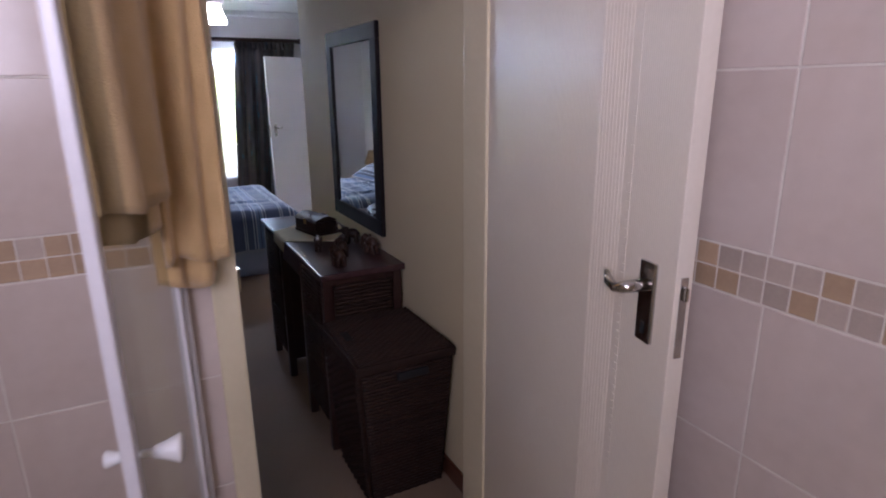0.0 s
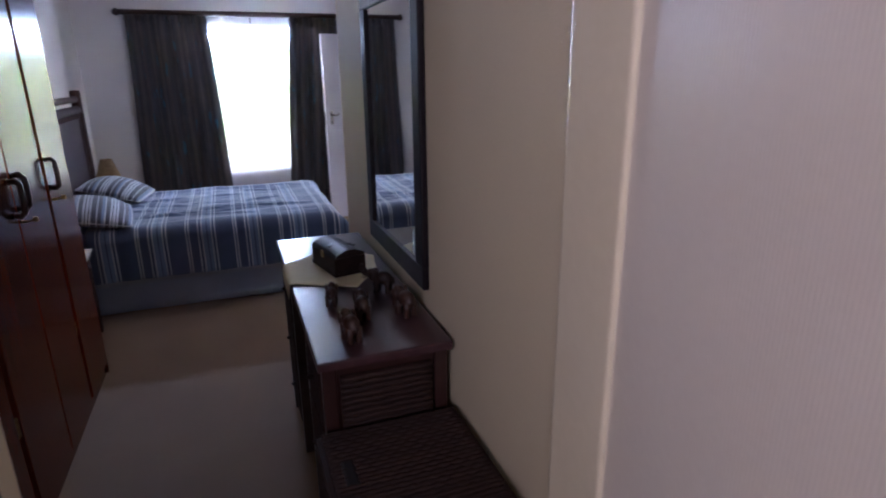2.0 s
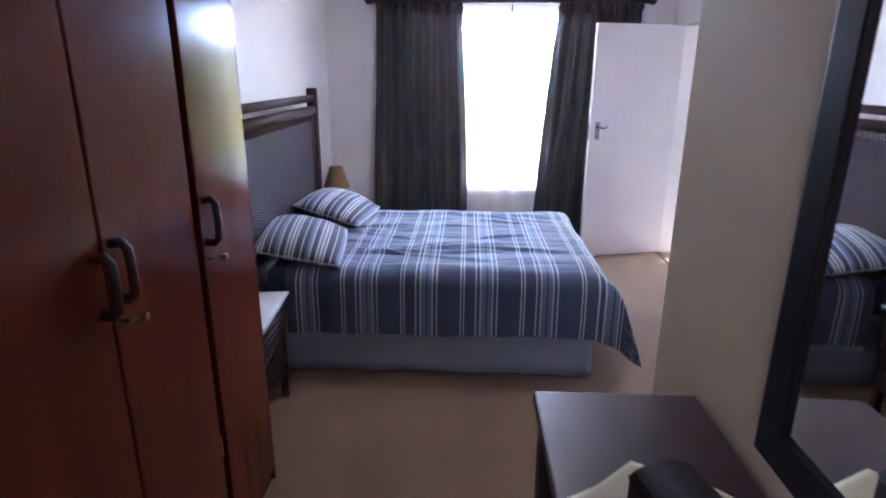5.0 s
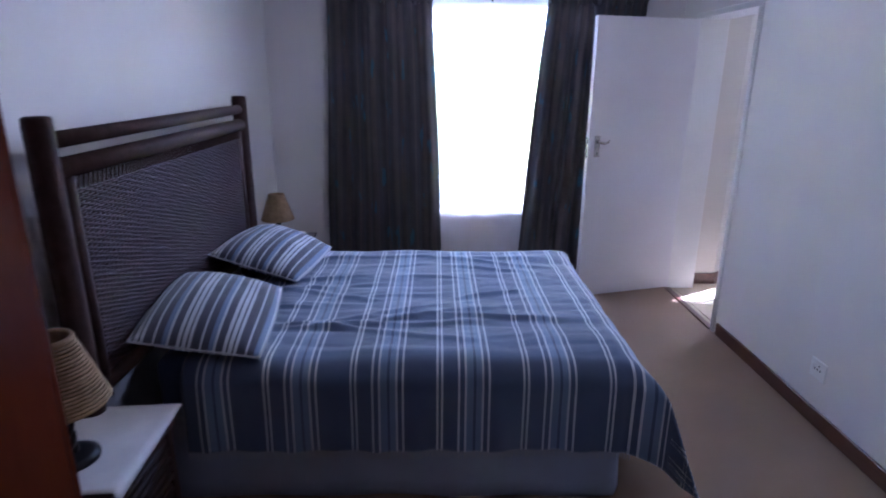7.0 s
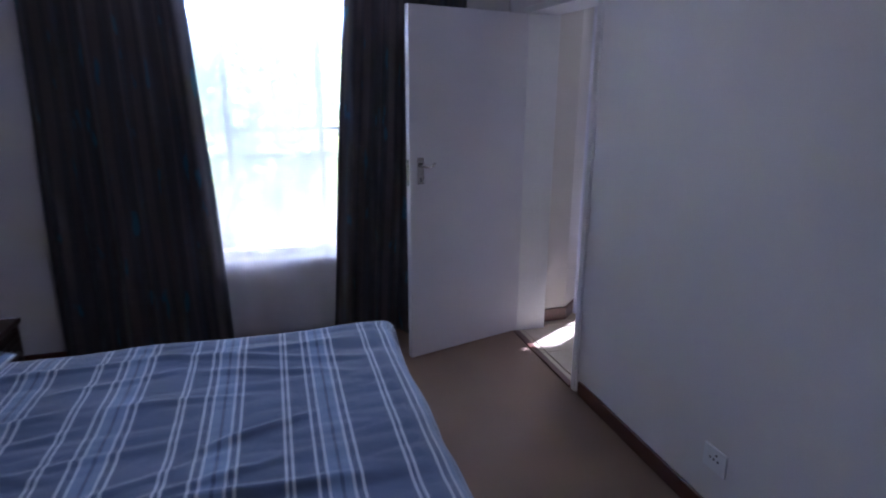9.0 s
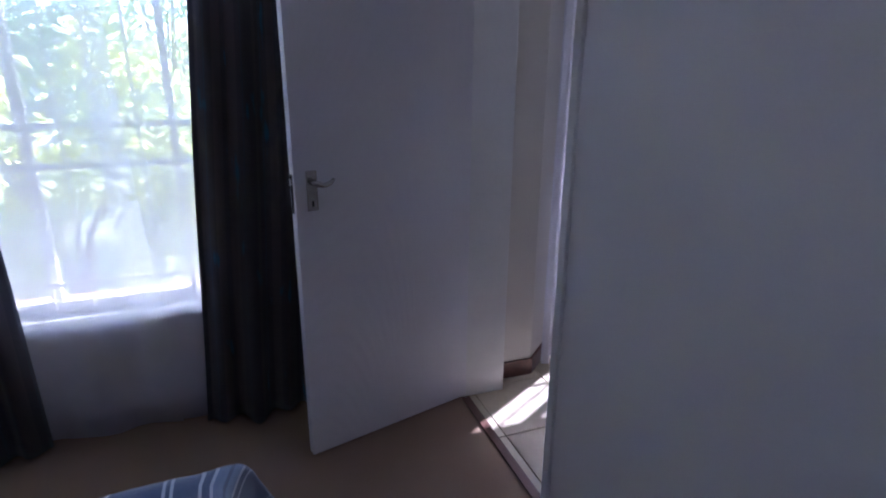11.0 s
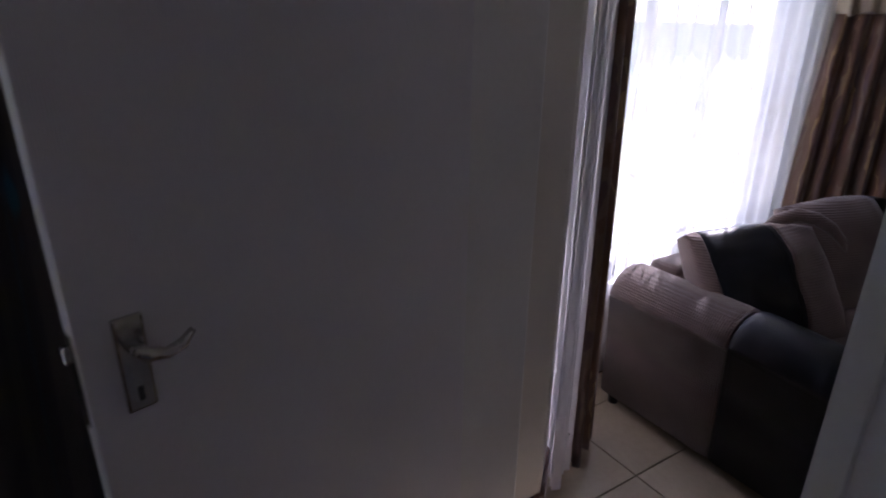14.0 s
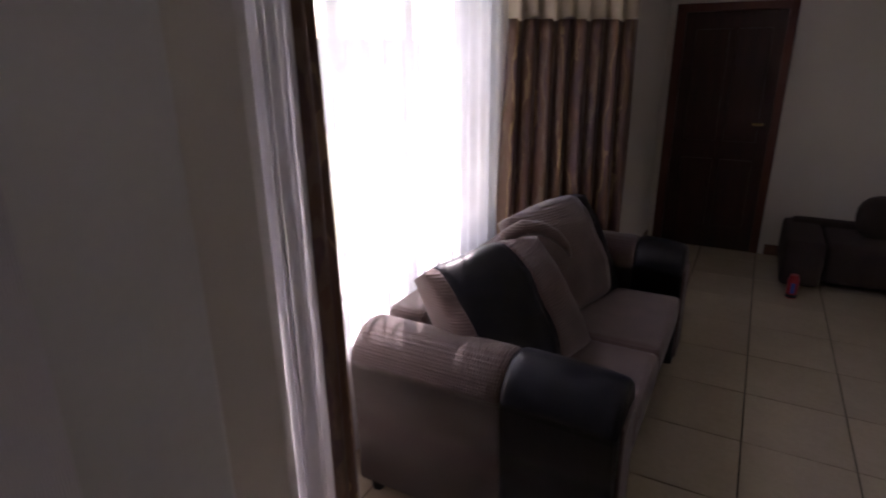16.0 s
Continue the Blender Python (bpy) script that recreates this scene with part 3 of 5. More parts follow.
def door_leaf(name, hinge, lock, height, material, label, face, ridge, hz=1.14, thick=0.04, reach=1.0):
    """A moulded leaf from hinge to lock edge; face is +1 when its seen side lies to the left of that line."""
    h, l = Vector((*hinge, 0)), Vector((*lock, 0))
    w = (l - h).length
    x = (l - h).normalized()
    m = Matrix.Translation(h) @ Matrix(((x.x, -x.y, 0, 0), (x.y, x.x, 0, 0), (0, 0, 1, 0), (0, 0, 0, 1)))
    e = thing(name, hinge + (0.01,), label, "door", kind="structure")
    t0, t1 = (0, thick) if face < 0 else (-thick, 0)
    part("leaf", box(B(), 0, w, t0, t1, 0.01, height, 0.003), material, e, turn=m)
    if ridge:
        out = t0 if face < 0 else t1
        bm = B()
        for i in range(9):
            c = w - 0.17 - 0.011 * i
            box(bm, c - 0.003, c + 0.003, min(out, out + face * 0.0007), max(out, out + face * 0.0007), 0.45, 1.98, 0.001, 1)
        for i in range(90):
            box(bm, w - 0.150, w - 0.140, min(out, out + face * 0.0010), max(out, out + face * 0.0010), 0.45 + i * 0.017, 0.463 + i * 0.017)
        part("moulding", bm, material, e, "pressed reeded moulding with a beaded line", turn=m)
    out = t0 if face < 0 else t1
    flip = Matrix.Translation((w - 0.065, out, hz)) @ Matrix.Diagonal((-1, face, 1, 1))
    lever_handle(e, m @ flip, reach)
    part("lock_plate", box(B(), w, w + 0.002, t0 + 0.01, t1 - 0.01, hz - 0.085, hz + 0.06), M_CHROME, e, "worn steel lock plate", turn=m)
    part("latch", box(B(), w, w + 0.012, t0 + 0.014, t1 - 0.014, hz + 0.02, hz + 0.045, 0.003), M_CHROME, e, turn=m)
    for z in (0.25, 1.0, 1.75) if ridge else ():
        part("hinge", tube(B(), [(0.0, t0 - 0.004 if face < 0 else t1 + 0.004, z - 0.05), (0.0, t0 - 0.004 if face < 0 else t1 + 0.004, z + 0.05)], 0.007, 8), M_CHROME, e, turn=m)
    return e


door_leaf("door_2", (2.115, 7.115), (1.332, 6.897), 2.0, M_DOOR2, "white moulded bedroom door standing open against the curtain", 1, False, reach=0.75)
door_leaf("door_1", (0.770, 1.062), (0.610, 0.205), 2.0, M_DOOR1, "cream moulded bathroom door standing open", -1, True, 1.252, 0.034, 0.64)
single("threshold", box(B(), 2.08, 2.12, DY0 + 0.03, DY1 - 0.03, 0.0, 0.012, 0.004), M_SKIRT, "narrow carpet strip in the bedroom doorway", "threshold", kind="structure")


def window(name, x0, x1, z0, z1, y, lights, label, bars=True):
    e = thing(name, ((x0 + x1) / 2, y, z0), label, "window", kind="structure")
    fr = part("window_frame", B(), M_STEEL, e)
    bm = B()
    for a, b, c, d in ((x0, x1, z0, z0 + 0.035), (x0, x1, z1 - 0.035, z1), (x0, x0 + 0.035, z0, z1), (x1 - 0.035, x1, z0, z1)):
        box(bm, a, b, y - 0.02, y + 0.02, c, d, 0.004, 1)
    bm.to_mesh(fr.data)
    bm.free()
    for i in range(lights):
        a, b = x0 + 0.035 + (x1 - x0 - 0.07) * i / lights, x0 + 0.035 + (x1 - x0 - 0.07) * (i + 1) / lights
        if i:
            part("mullion", box(B(), a - 0.014, a + 0.014, y - 0.018, y + 0.018, z0 + 0.035, z1 - 0.035, 0.003, 1), M_STEEL, e)
        p = part("pane", box(B(), a + 0.012, b - 0.012, y - 0.003, y + 0.003, z0 + 0.036, z1 - 0.036), M_GLASS, e)
        p.visible_shadow = False
    if bars:
        for i in range(1, int((x1 - x0) / 0.13)):
            x = x0 + (x1 - x0) * i / int((x1 - x0) / 0.13)
            part("burglar_bar", tube(B(), [(x, y - 0.045, z0), (x, y - 0.045, z1)], 0.006, 8), M_STEEL, e)
        for z in (z0 + 0.12, z0 + 0.62, z0 + 0.78, z1 - 0.15):
            part("burglar_rail", box(B(), x0, x1, y - 0.052, y - 0.046, z - 0.012, z + 0.012), M_STEEL, e)
    return e


window("window_1", WX0, WX1, WZ0, WZ1, 7.53, 3, "steel bedroom window with burglar bars behind net curtain")
window("window_2", LX0, LX1, LZ0, LZ1, 7.88, 3, "steel bay window with burglar bars behind voile curtain")
single("window_sill", box(B(), WX0, WX1, 7.38, 7.51, WZ0 - 0.02, WZ0, 0.004), M_WHITEFRAME, "white painted inner window sill", "window sill", kind="structure")
single("window_sill", box(B(), LX0, LX1, 7.72, 7.86, LZ0 - 0.02, LZ0, 0.004), M_WHITEFRAME, "white painted inner bay sill", "window sill", kind="structure")
single("window_sill", box(B(), WX0 - 0.05, WX1 + 0.05, 7.58, 7.72, WZ0 - 0.09, WZ0 - 0.01, 0.006), M_BRICKSILL, "red brick outer window sill", "window sill", kind="structure")

# front door in the lounge
fd = thing("door_3", (6.84, 6.75, 0), "dark mahogany panelled front door, shut", "door", kind="structure")
part("leaf", box(B(), 6.825, 6.865, FY0 + 0.045, FY1 - 0.045, -0.012, 1.805, 0.003), M_FDOOR, fd)
for y0, y1 in ((FY0 + 0.13, 6.72), (6.77, FY1 - 0.13)):
    for z0, z1 in ((0.18, 0.72), (0.86, 1.68)):
        part("panel", box(B(), 6.815, 6.83, y0, y1, z0, z1, 0.012), M_FDOOR, fd)
for a, b in ((FY0 - 0.01, FY0 + 0.05), (FY1 - 0.05, FY1 + 0.02)):
    part("frame_post", box(B(), 6.785, 6.99, a, b, 0, 1.85, 0.005), M_FDFRAME, fd, "red-brown varnished frame")
part("frame_head", box(B(), 6.785, 6.99, FY0 - 0.01, FY1 + 0.02, 1.80, 1.86, 0.005), M_FDFRAME, fd)
part("handle", tube(B(), [(6.82, 6.46, 1.0), (6.78, 6.46, 1.0), (6.78, 6.53, 1.0)], 0.009, 8), M_BRASS, fd)


# ---- bedroom: bed ----
BX0, BX1, BY0, BY1, BZ = -0.80, 0.98, 4.77, 6.10, 0.585
bed = thing("bed", (0.1, 5.43, 0), "double bed with a woven cane headboard and blue valance", "bed")
part("base", box(B(), BX0 + 0.02, BX1 - 0.03, BY0 + 0.03, BY1 - 0.03, 0.06, 0.34, 0.02), M_VALANCE, bed)


def valance(u, v):
    per = [(BX0, BY0), (BX1, BY0), (BX1, BY1), (BX0, BY1)]
    lens = [BX1 - BX0, BY1 - BY0, BX1 - BX0]
    s = u * sum(lens)
    k = 0
    while k < 2 and s > lens[k]:
        s -= lens[k]
        k += 1
    t = s / lens[k]
    x = per[k][0] + (per[k + 1][0] - per[k][0]) * t
    y = per[k][1] + (per[k + 1][1] - per[k][1]) * t
    w = 0.006 * math.sin(u * 60) * (1 - v) + 0.004 * math.sin(u * 23 + 1)
    n = ((0, -1), (1, 0), (0, 1))[k]
    o = 0.028 * (1 - v)
    return (x + n[0] * (w + o), y + n[1] * (w + o), 0.008 + 0.387 * v)


part("valance", grid(B(), 160, 6, valance), M_VALANCE, bed, "plain blue-grey fabric valance", True, thick=0.004)
part("mattress", box(B(), BX0, BX1, BY0 + 0.01, BY1 - 0.01, 0.34, BZ - 0.005, 0.05, 3), M_SHEET, bed, "mattress under a blue fitted sheet", True)
for x in (BX0 + 0.1, BX1 - 0.16):
    for y in (BY0 + 0.035, BY1 - 0.1):
        part("caster", tube(B(), [(x - 0.02, y, 0.028), (x - 0.018, y, 0.028), (x + 0.018, y, 0.028), (x + 0.02, y, 0.028)], [0.02, 0.028, 0.028, 0.02], 14), M_PORCELAIN, bed, "small cream caster")
HX, HY0, HY1 = -0.865, 4.50, 6.22
hb = part("headboard", box(B(), HX - 0.012, HX + 0.012, HY0 + 0.1, HY1 - 0.1, 0.64, 0.66), M_CANE, bed, "dark cane headboard with a woven panel")
for y in (HY0, HY1):
    part("post", tube(B(), [(HX, y, 0), (HX, y, 0.8), (HX, y, 1.46), (HX, y, 1.485), (HX, y, 1.49)], [0.042, 0.042, 0.040, 0.038, 0.030], 14), M_CANE, hb, smooth=True)
for y in (HY0 + 0.085, HY1 - 0.085):
    part("stile", tube(B(), [(HX, y, 0.55), (HX, y, 1.33)], 0.024, 10), M_CANE, hb, smooth=True)
for z, r in ((1.418, 0.026), (1.332, 0.034), (0.60, 0.034)):
    part("rail", tube(B(), [(HX, HY0, z), (HX, HY1, z)], r, 12), M_CANE, hb, smooth=True)
panel = part("woven_panel", box(B(), HX - 0.004, HX - 0.001, HY0 + 0.10, HY1 - 0.10, 0.62, 1.258), M_EBONY, hb, "close horizontal cane weave")
rows, spokes = 78, 58
for i in range(rows):
    z = 0.635 + (1.258 - 0.635) * i / (rows - 1)
    pts = [(HX + 0.008 + (0.0046 if (j + i) % 2 else -0.0030), HY0 + 0.10 + (HY1 - HY0 - 0.20) * j / spokes, z + 0.0012 * math.sin(j * 1.7 + i * 2.3)) for j in range(spokes + 1)]
    part("strand", tube(B(), pts, 0.0039, 5, False), M_WEAVE, hb, smooth=True)
for j in range(spokes + 1):
    y = HY0 + 0.10 + (HY1 - HY0 - 0.20) * j / spokes
    part("spoke", tube(B(), [(HX + 0.006, y, 0.62), (HX + 0.006, y, 1.262), (HX + 0.002, y + 0.022, 1.308)], 0.0052, 4, False), M_CANE, hb)

# striped throw, lying over the mattress and hanging on three sides
TX0, TX1, TY0, TY1 = -0.66, BX1 + 0.37, BY0 - 0.39, BY1 + 0.36
EX, EY0, EY1 = BX1 + 0.012, BY0 - 0.012, BY1 + 0.012


CREASES = [(random.Random(k).uniform(4.85, 6.0), random.Random(k + 50).uniform(-0.5, 0.6), random.Random(k + 90).uniform(0.12, 0.4), random.Random(k + 140).uniform(-0.35, 0.35), random.Random(k + 190).uniform(0.008, 0.017)) for k in range(22)]


def crease(x, y):
    """Soft ridges where the throw has slipped and bunched."""
    h = 0.0
    for yc, xc, ln, sl, am in CREASES:
        d = y - yc - sl * (x - xc)
        h += am * math.exp(-(d / 0.016) ** 2) * math.exp(-((x - xc) / ln) ** 4)
    return h


def drape(u, v):
    x, y = TX0 + (TX1 - TX0) * u, TY0 + (TY1 - TY0) * v
    du, dv = max(0, x - EX + 0.03), max(0, EY0 + 0.03 - y, y - EY1 - 0.03 + 0.06)
    side = -1 if y < (EY0 + EY1) / 2 else 1
    w = noise.noise((x * 4, y * 4, 0)) * 0.008 + noise.noise((x * 1.7, y * 9, 3)) * 0.010 + 0.006 * abs(noise.noise((x * 3 + y, y * 14, 7))) ** 0.5 * (1 if du == 0 and dv == 0 else 0)
    z = BZ + 0.022 + w + (crease(x, y) if du == 0 and dv == 0 else 0)
    fold = 0.012 * math.sin(x * 17 + 1.3 * math.sin(y * 5)) + 0.008 * math.sin(x * 41)
    def over(d):
        r = 0.095
        a = min(d / r, math.pi / 2)
        return r * math.sin(a), (r * (1 - math.cos(a)) + max(0, d - r * math.pi / 2))
    ox, zx = over(du)
    oy, zy = over(dv)
    px, py = min(x, EX - 0.03) + ox, (y if dv == 0 else ((EY0 + 0.03 - oy) if side < 0 else (EY1 - 0.03 + oy)))
    both = min(du, dv)
    if du > 0 and dv == 0:
        px += 0.010 * math.sin(y * 14) * min(1, du * 4) + 0.03 * du
    if dv > 0 and du == 0:
        py += side * (fold * min(1, dv * 3) * 0.6 + 0.03 * dv)
    if both > 0:
        px += 0.34 * both
        py += side * 0.55 * both
        drop = max(zx, zy) + 0.22 * both
    else:
        drop = max(zx, zy)
    return (px, py, max(z - drop, 0.20))


throw = thing("bed_throw", (0.2, 5.43, 0.58), "blue-grey cotton throw with white stripe pairs spread over the bed", "bedspread")
part("cloth", grid(B(), 150, 190, drape, lambda u, v: (TX0 + (TX1 - TX0) * u, TY0 + (TY1 - TY0) * v, 0)), M_THROW, throw, smooth=True, thick=0.004)
bm = B()
for i in range(230):
    u = (i + 0.5) / 230 * (EX - TX0) / (TX1 - TX0)
    a = Vector(drape(u, 0.0))
    tube(bm, [a, a + Vector((random.uniform(-0.004, 0.004), -0.003, -0.028))], [0.0022, 0.0012], 4)
part("fringe", bm, M_FRINGE, throw, "short knotted white fringe")


def pillow(m, label):
    e = thing("pillow", m.translation, label, "pillow", "pillows on the bed")
    def fn(top):
        def g(u, v):
            a, b = 2 * u - 1, 2 * v - 1
            edge = (1 - abs(a) ** 2.2) * (1 - abs(b) ** 2.4)
            h = 0.095 * max(edge, 0) ** 0.6
            pinch = 1 - 0.07 * (1 - abs(b)) * abs(a) ** 3
            n = noise.noise((a * 2.2, b * 2.2, 5)) * 0.012 * edge
            return (0.235 * a * (1 - 0.05 * abs(b) ** 2), 0.335 * b * pinch, (h + n if top else -h * 0.75))
        return g
    bm = B()
    grid(bm, 26, 30, fn(True), lambda u, v: (0.54 * u, 0.72 * v, 0))
    grid(bm, 26, 30, fn(False), lambda u, v: (0.54 * u, 0.72 * v, 0))
    bmesh.ops.remove_doubles(bm, verts=bm.verts, dist=0.0008)
    bmesh.ops.recalc_face_normals(bm, faces=bm.faces)
    part("cushion", bm, M_PILLOW, e, "", True, turn=m)
    bm = B()
    ring = [(0.235 * a * (1 - 0.05 * abs(b) ** 2), 0.335 * b * (1 - 0.07 * (1 - abs(b)) * abs(a) ** 3)) for a, b in [(-1 + i / 10, -1) for i in range(20)] + [(1, -1 + i / 10) for i in range(20)] + [(1 - i / 10, 1) for i in range(20)] + [(-1, 1 - i / 10) for i in range(21)]]
    tube(bm, [(x, y, 0) for x, y in ring], 0.0035, 6)
    part("piping", bm, M_FRINGE, e, "pale piped edge", turn=m)
    return e


pillow(pose(-0.635, 5.02, 0.682, 2, 12, 8), "striped blue and white pillow leaning on the cane headboard")
pillow(pose(-0.605, 5.83, 0.692, -2, 16, -5), "striped blue and white pillow propped on the far side")


# ---- bedroom: curtains and rod ----
def curtain_sheet(top, bottom, z0, z1, folds, amp, nv=24, stretch=1.7, depth=None, seed=0):
    """A hanging cloth between two edge lines; top and bottom are ((x, y), (x, y))."""
    rnd = random.Random(seed)
    ph = [rnd.uniform(0, 6.28) for _ in range(4)]
    width = math.dist(*top)
    nu = max(24, folds * 10)
    def fn(u, v):
        a = Vector(bottom[0]).lerp(Vector(top[0]), v)
        b = Vector(bottom[1]).lerp(Vector(top[1]), v)
        d = b - a
        n = Vector((-d.y, d.x)).normalized()
        w = u + 0.006 * math.sin(7 * v + ph[2] + 9 * u)
        k = 0.55 + 0.45 * (1 - v) ** 0.6
        off = amp * k * (math.sin(2 * math.pi * folds * w + ph[0] + 0.5 * math.sin(3 * v + ph[3])) + 0.35 * math.sin(2 * math.pi * folds * 0.47 * w + ph[1]))
        p = a + d * w + n * off
        return (p.x, p.y, z0 + (z1 - z0) * v + (0.012 * math.sin(folds * 3 * u + ph[1]) if v == 0 else 0))
    return lambda bm: grid(bm, nu, nv, fn, lambda u, v: (u * width * stretch, (z1 - z0) * v, 0))


RODY, RODZ = 7.27, 2.205
rod = thing("curtain_rod", (0.63, RODY, RODZ), "dark wooden curtain pole with rings above the window", "curtain rod")
part("pole", tube(B(), [(-0.58, RODY, RODZ), (1.84, RODY, RODZ)], 0.026, 14), M_DARKWOOD, rod, smooth=True)
for x, s in ((-0.58, -1), (1.84, 1)):
    part("finial", tube(B(), [(x, RODY, RODZ), (x + s * 0.02, RODY, RODZ), (x + s * 0.035, RODY, RODZ), (x + s * 0.05, RODY, RODZ)], [0.034, 0.036, 0.030, 0.010], 14), M_DARKWOOD, rod, smooth=True)
for x in (-0.42, 1.68):
    part("bracket", tube(B(), [(x, RODY, RODZ), (x, 7.40, RODZ)], 0.012, 8), M_DARKWOOD, rod)
part("cord_weight", tube(B(), [(0.66, RODY + 0.02, RODZ - 0.03), (0.66, RODY + 0.02, RODZ - 0.09)], 0.006, 8), M_BLACK, rod)
for name, tp, bt, sd, txt in (("curtain", ((-0.53, 7.26), (0.23, 7.26)), ((-0.60, 7.24), (0.31, 7.24)), 3, "dark grey striped curtain drawn back beside the bed"), ("curtain", ((1.06, 7.26), (1.78, 7.26)), ((0.905, 7.24), (1.74, 7.25)), 8, "dark grey striped curtain hanging behind the open door")):
    c = thing(name, (tp[0][0], 7.26, 0), txt, "curtain", "bedroom curtains")
    bm = B()
    curtain_sheet(tp, bt, 0.03, RODZ - 0.028, 6, 0.040, seed=sd)(bm)
    part("cloth", bm, M_CURTAIN, c, smooth=True, thick=0.004)
    bm = B()
    curtain_sheet((tp[0], tp[1]), (tp[0], tp[1]), RODZ - 0.10, RODZ - 0.02, 14, 0.026, 4, seed=sd + 1)(bm)
    part("heading", bm, M_CURTAIN, c, "gathered heading tape", True, thick=0.006)
net = thing("net_curtain", (0.64, 7.35, 0.1), "white net curtain covering the bedroom window", "net curtain")
bm = B()
curtain_sheet(((0.10, 7.345), (0.72, 7.345)), ((0.10, 7.335), (0.80, 7.335)), 0.02, 2.19, 4, 0.003, seed=21)(bm)
part("cloth", bm, M_LACE, net, smooth=True)
bm = B()
curtain_sheet(((0.63, 7.358), (1.25, 7.350)), ((0.67, 7.358), (1.25, 7.350)), 0.02, 2.19, 4, 0.003, seed=22)(bm)
part("cloth", bm, M_LACE, net, smooth=True)
part("wire", tube(B(), [(-0.2, 7.36, 2.19), (1.5, 7.36, 2.19)], 0.004, 6), M_STEEL, net)

# ---- wardrobe along the passage ----
WF = -0.472
robe = thing("wardrobe", (-0.75, 2.6, 0), "full-height built-in wardrobe with polished red-brown doors", "wardrobe")
part("body", box(B(), -1.015, WF - 0.026, 1.30, 3.83, 0.09, 2.50), M_CHERRY_D, robe)
part("plinth", box(B(), -1.015, WF - 0.03, 1.30, 3.83, 0.0, 0.09), M_CHERRY_D, robe, "dark recessed plinth")
part("end_panel", box(B(), -1.015, WF - 0.002, 3.831, 3.845, 0.0, 2.50, 0.003), M_CHERRY, robe)
part("base_strip", box(B(), WF - 0.03, WF - 0.012, 1.30, 3.829, 0.0, 0.045, 0.003), M_CHERRY, robe)


def robe_door(y0, y1, hand):
    d = part("door", box(B(), WF - 0.022, WF, y0, y1, 0.06, 2.48, 0.004), M_CHERRY, robe)
    if hand:
        y = y1 - 0.026 if hand > 0 else y0 + 0.03
        z = 1.168 if hand > 0 else 1.183
        bm = tube(B(), [(WF, y, z + 0.062), (WF + 0.022, y, z + 0.066), (WF + 0.036, y, z + 0.052), (WF + 0.038, y, z), (WF + 0.036, y, z - 0.052), (WF + 0.022, y, z - 0.066), (WF, y, z - 0.062)], [0.012, 0.012, 0.011, 0.011, 0.011, 0.012, 0.012], 10)
        part("pull_handle", bm, M_PULL, d, "dark looped pull handle", True)
        if hand < 0:
            bm = tube(B(), [(WF, y - 0.005, z - 0.115), (WF + 0.02, y - 0.005, z - 0.115)], 0.006, 8)
            tube(bm, [(WF + 0.018, y - 0.005, z - 0.115), (WF + 0.042, y + 0.012, z - 0.112)], 0.003, 6)
            box(bm, WF + 0.034, WF + 0.050, y + 0.004, y + 0.022, z - 0.121, z - 0.103, 0.004)
            part("key", bm, M_BRASS, d, "small brass key in its lock")
    for z in (0.45, 1.82):
        yy = y0 - 0.012 if hand > 0 else y1 + 0.012
        part("hinge", tube(B(), [(WF - 0.008, yy, z - 0.035), (WF - 0.008, yy, z + 0.035)], 0.006, 8), M_BRASS, d)
    return d


robe_door(3.450, 3.828, -1)
robe_door(3.004, 3.412, -1)
robe_door(2.575, 2.996, 1)
robe_door(2.138, 2.535, -1)
robe_door(1.700, 2.130, 1)
robe_door(1.31, 1.66, 0)
for y in (3.431, 2.555, 1.68):
    part("stile", box(B(), WF - 0.03, WF - 0.020, y - 0.021, y + 0.021, 0.06, 2.48, 0.002), M_CHERRY_D, robe, "dark stile between doors")


# ---- dressing table, hamper, mirror ----
def slatted_panel(name, parent, x0, x1, y0, y1, z0, z1, axis, n):
    p = part(name, box(B(), x0, x1, y0, y1, z0, z1), M_WICKER, parent, "woven wicker panel in horizontal rows")
    for i in range(n):
        z = z0 + (z1 - z0) * (i + 0.5) / n
        r = (z1 - z0) / n * 0.5
        if axis == "x":
            q = tube(B(), [(x0 - 0.002, y0 + (y1 - y0) * j / 8, z + 0.002 * math.sin(j * 2.1 + i)) for j in range(9)], r, 6)
        elif axis == "-y":
            q = tube(B(), [(x0 + (x1 - x0) * j / 8, y0 - 0.002, z + 0.002 * math.sin(j * 2.1 + i)) for j in range(9)], r, 6)
        else:
            q = tube(B(), [(x0 + (x1 - x0) * j / 8, y1 + 0.002, z + 0.002 * math.sin(j * 2.1 + i)) for j in range(9)], r, 6)
        part("strand", q, M_WICKER, p, smooth=True)
    return p


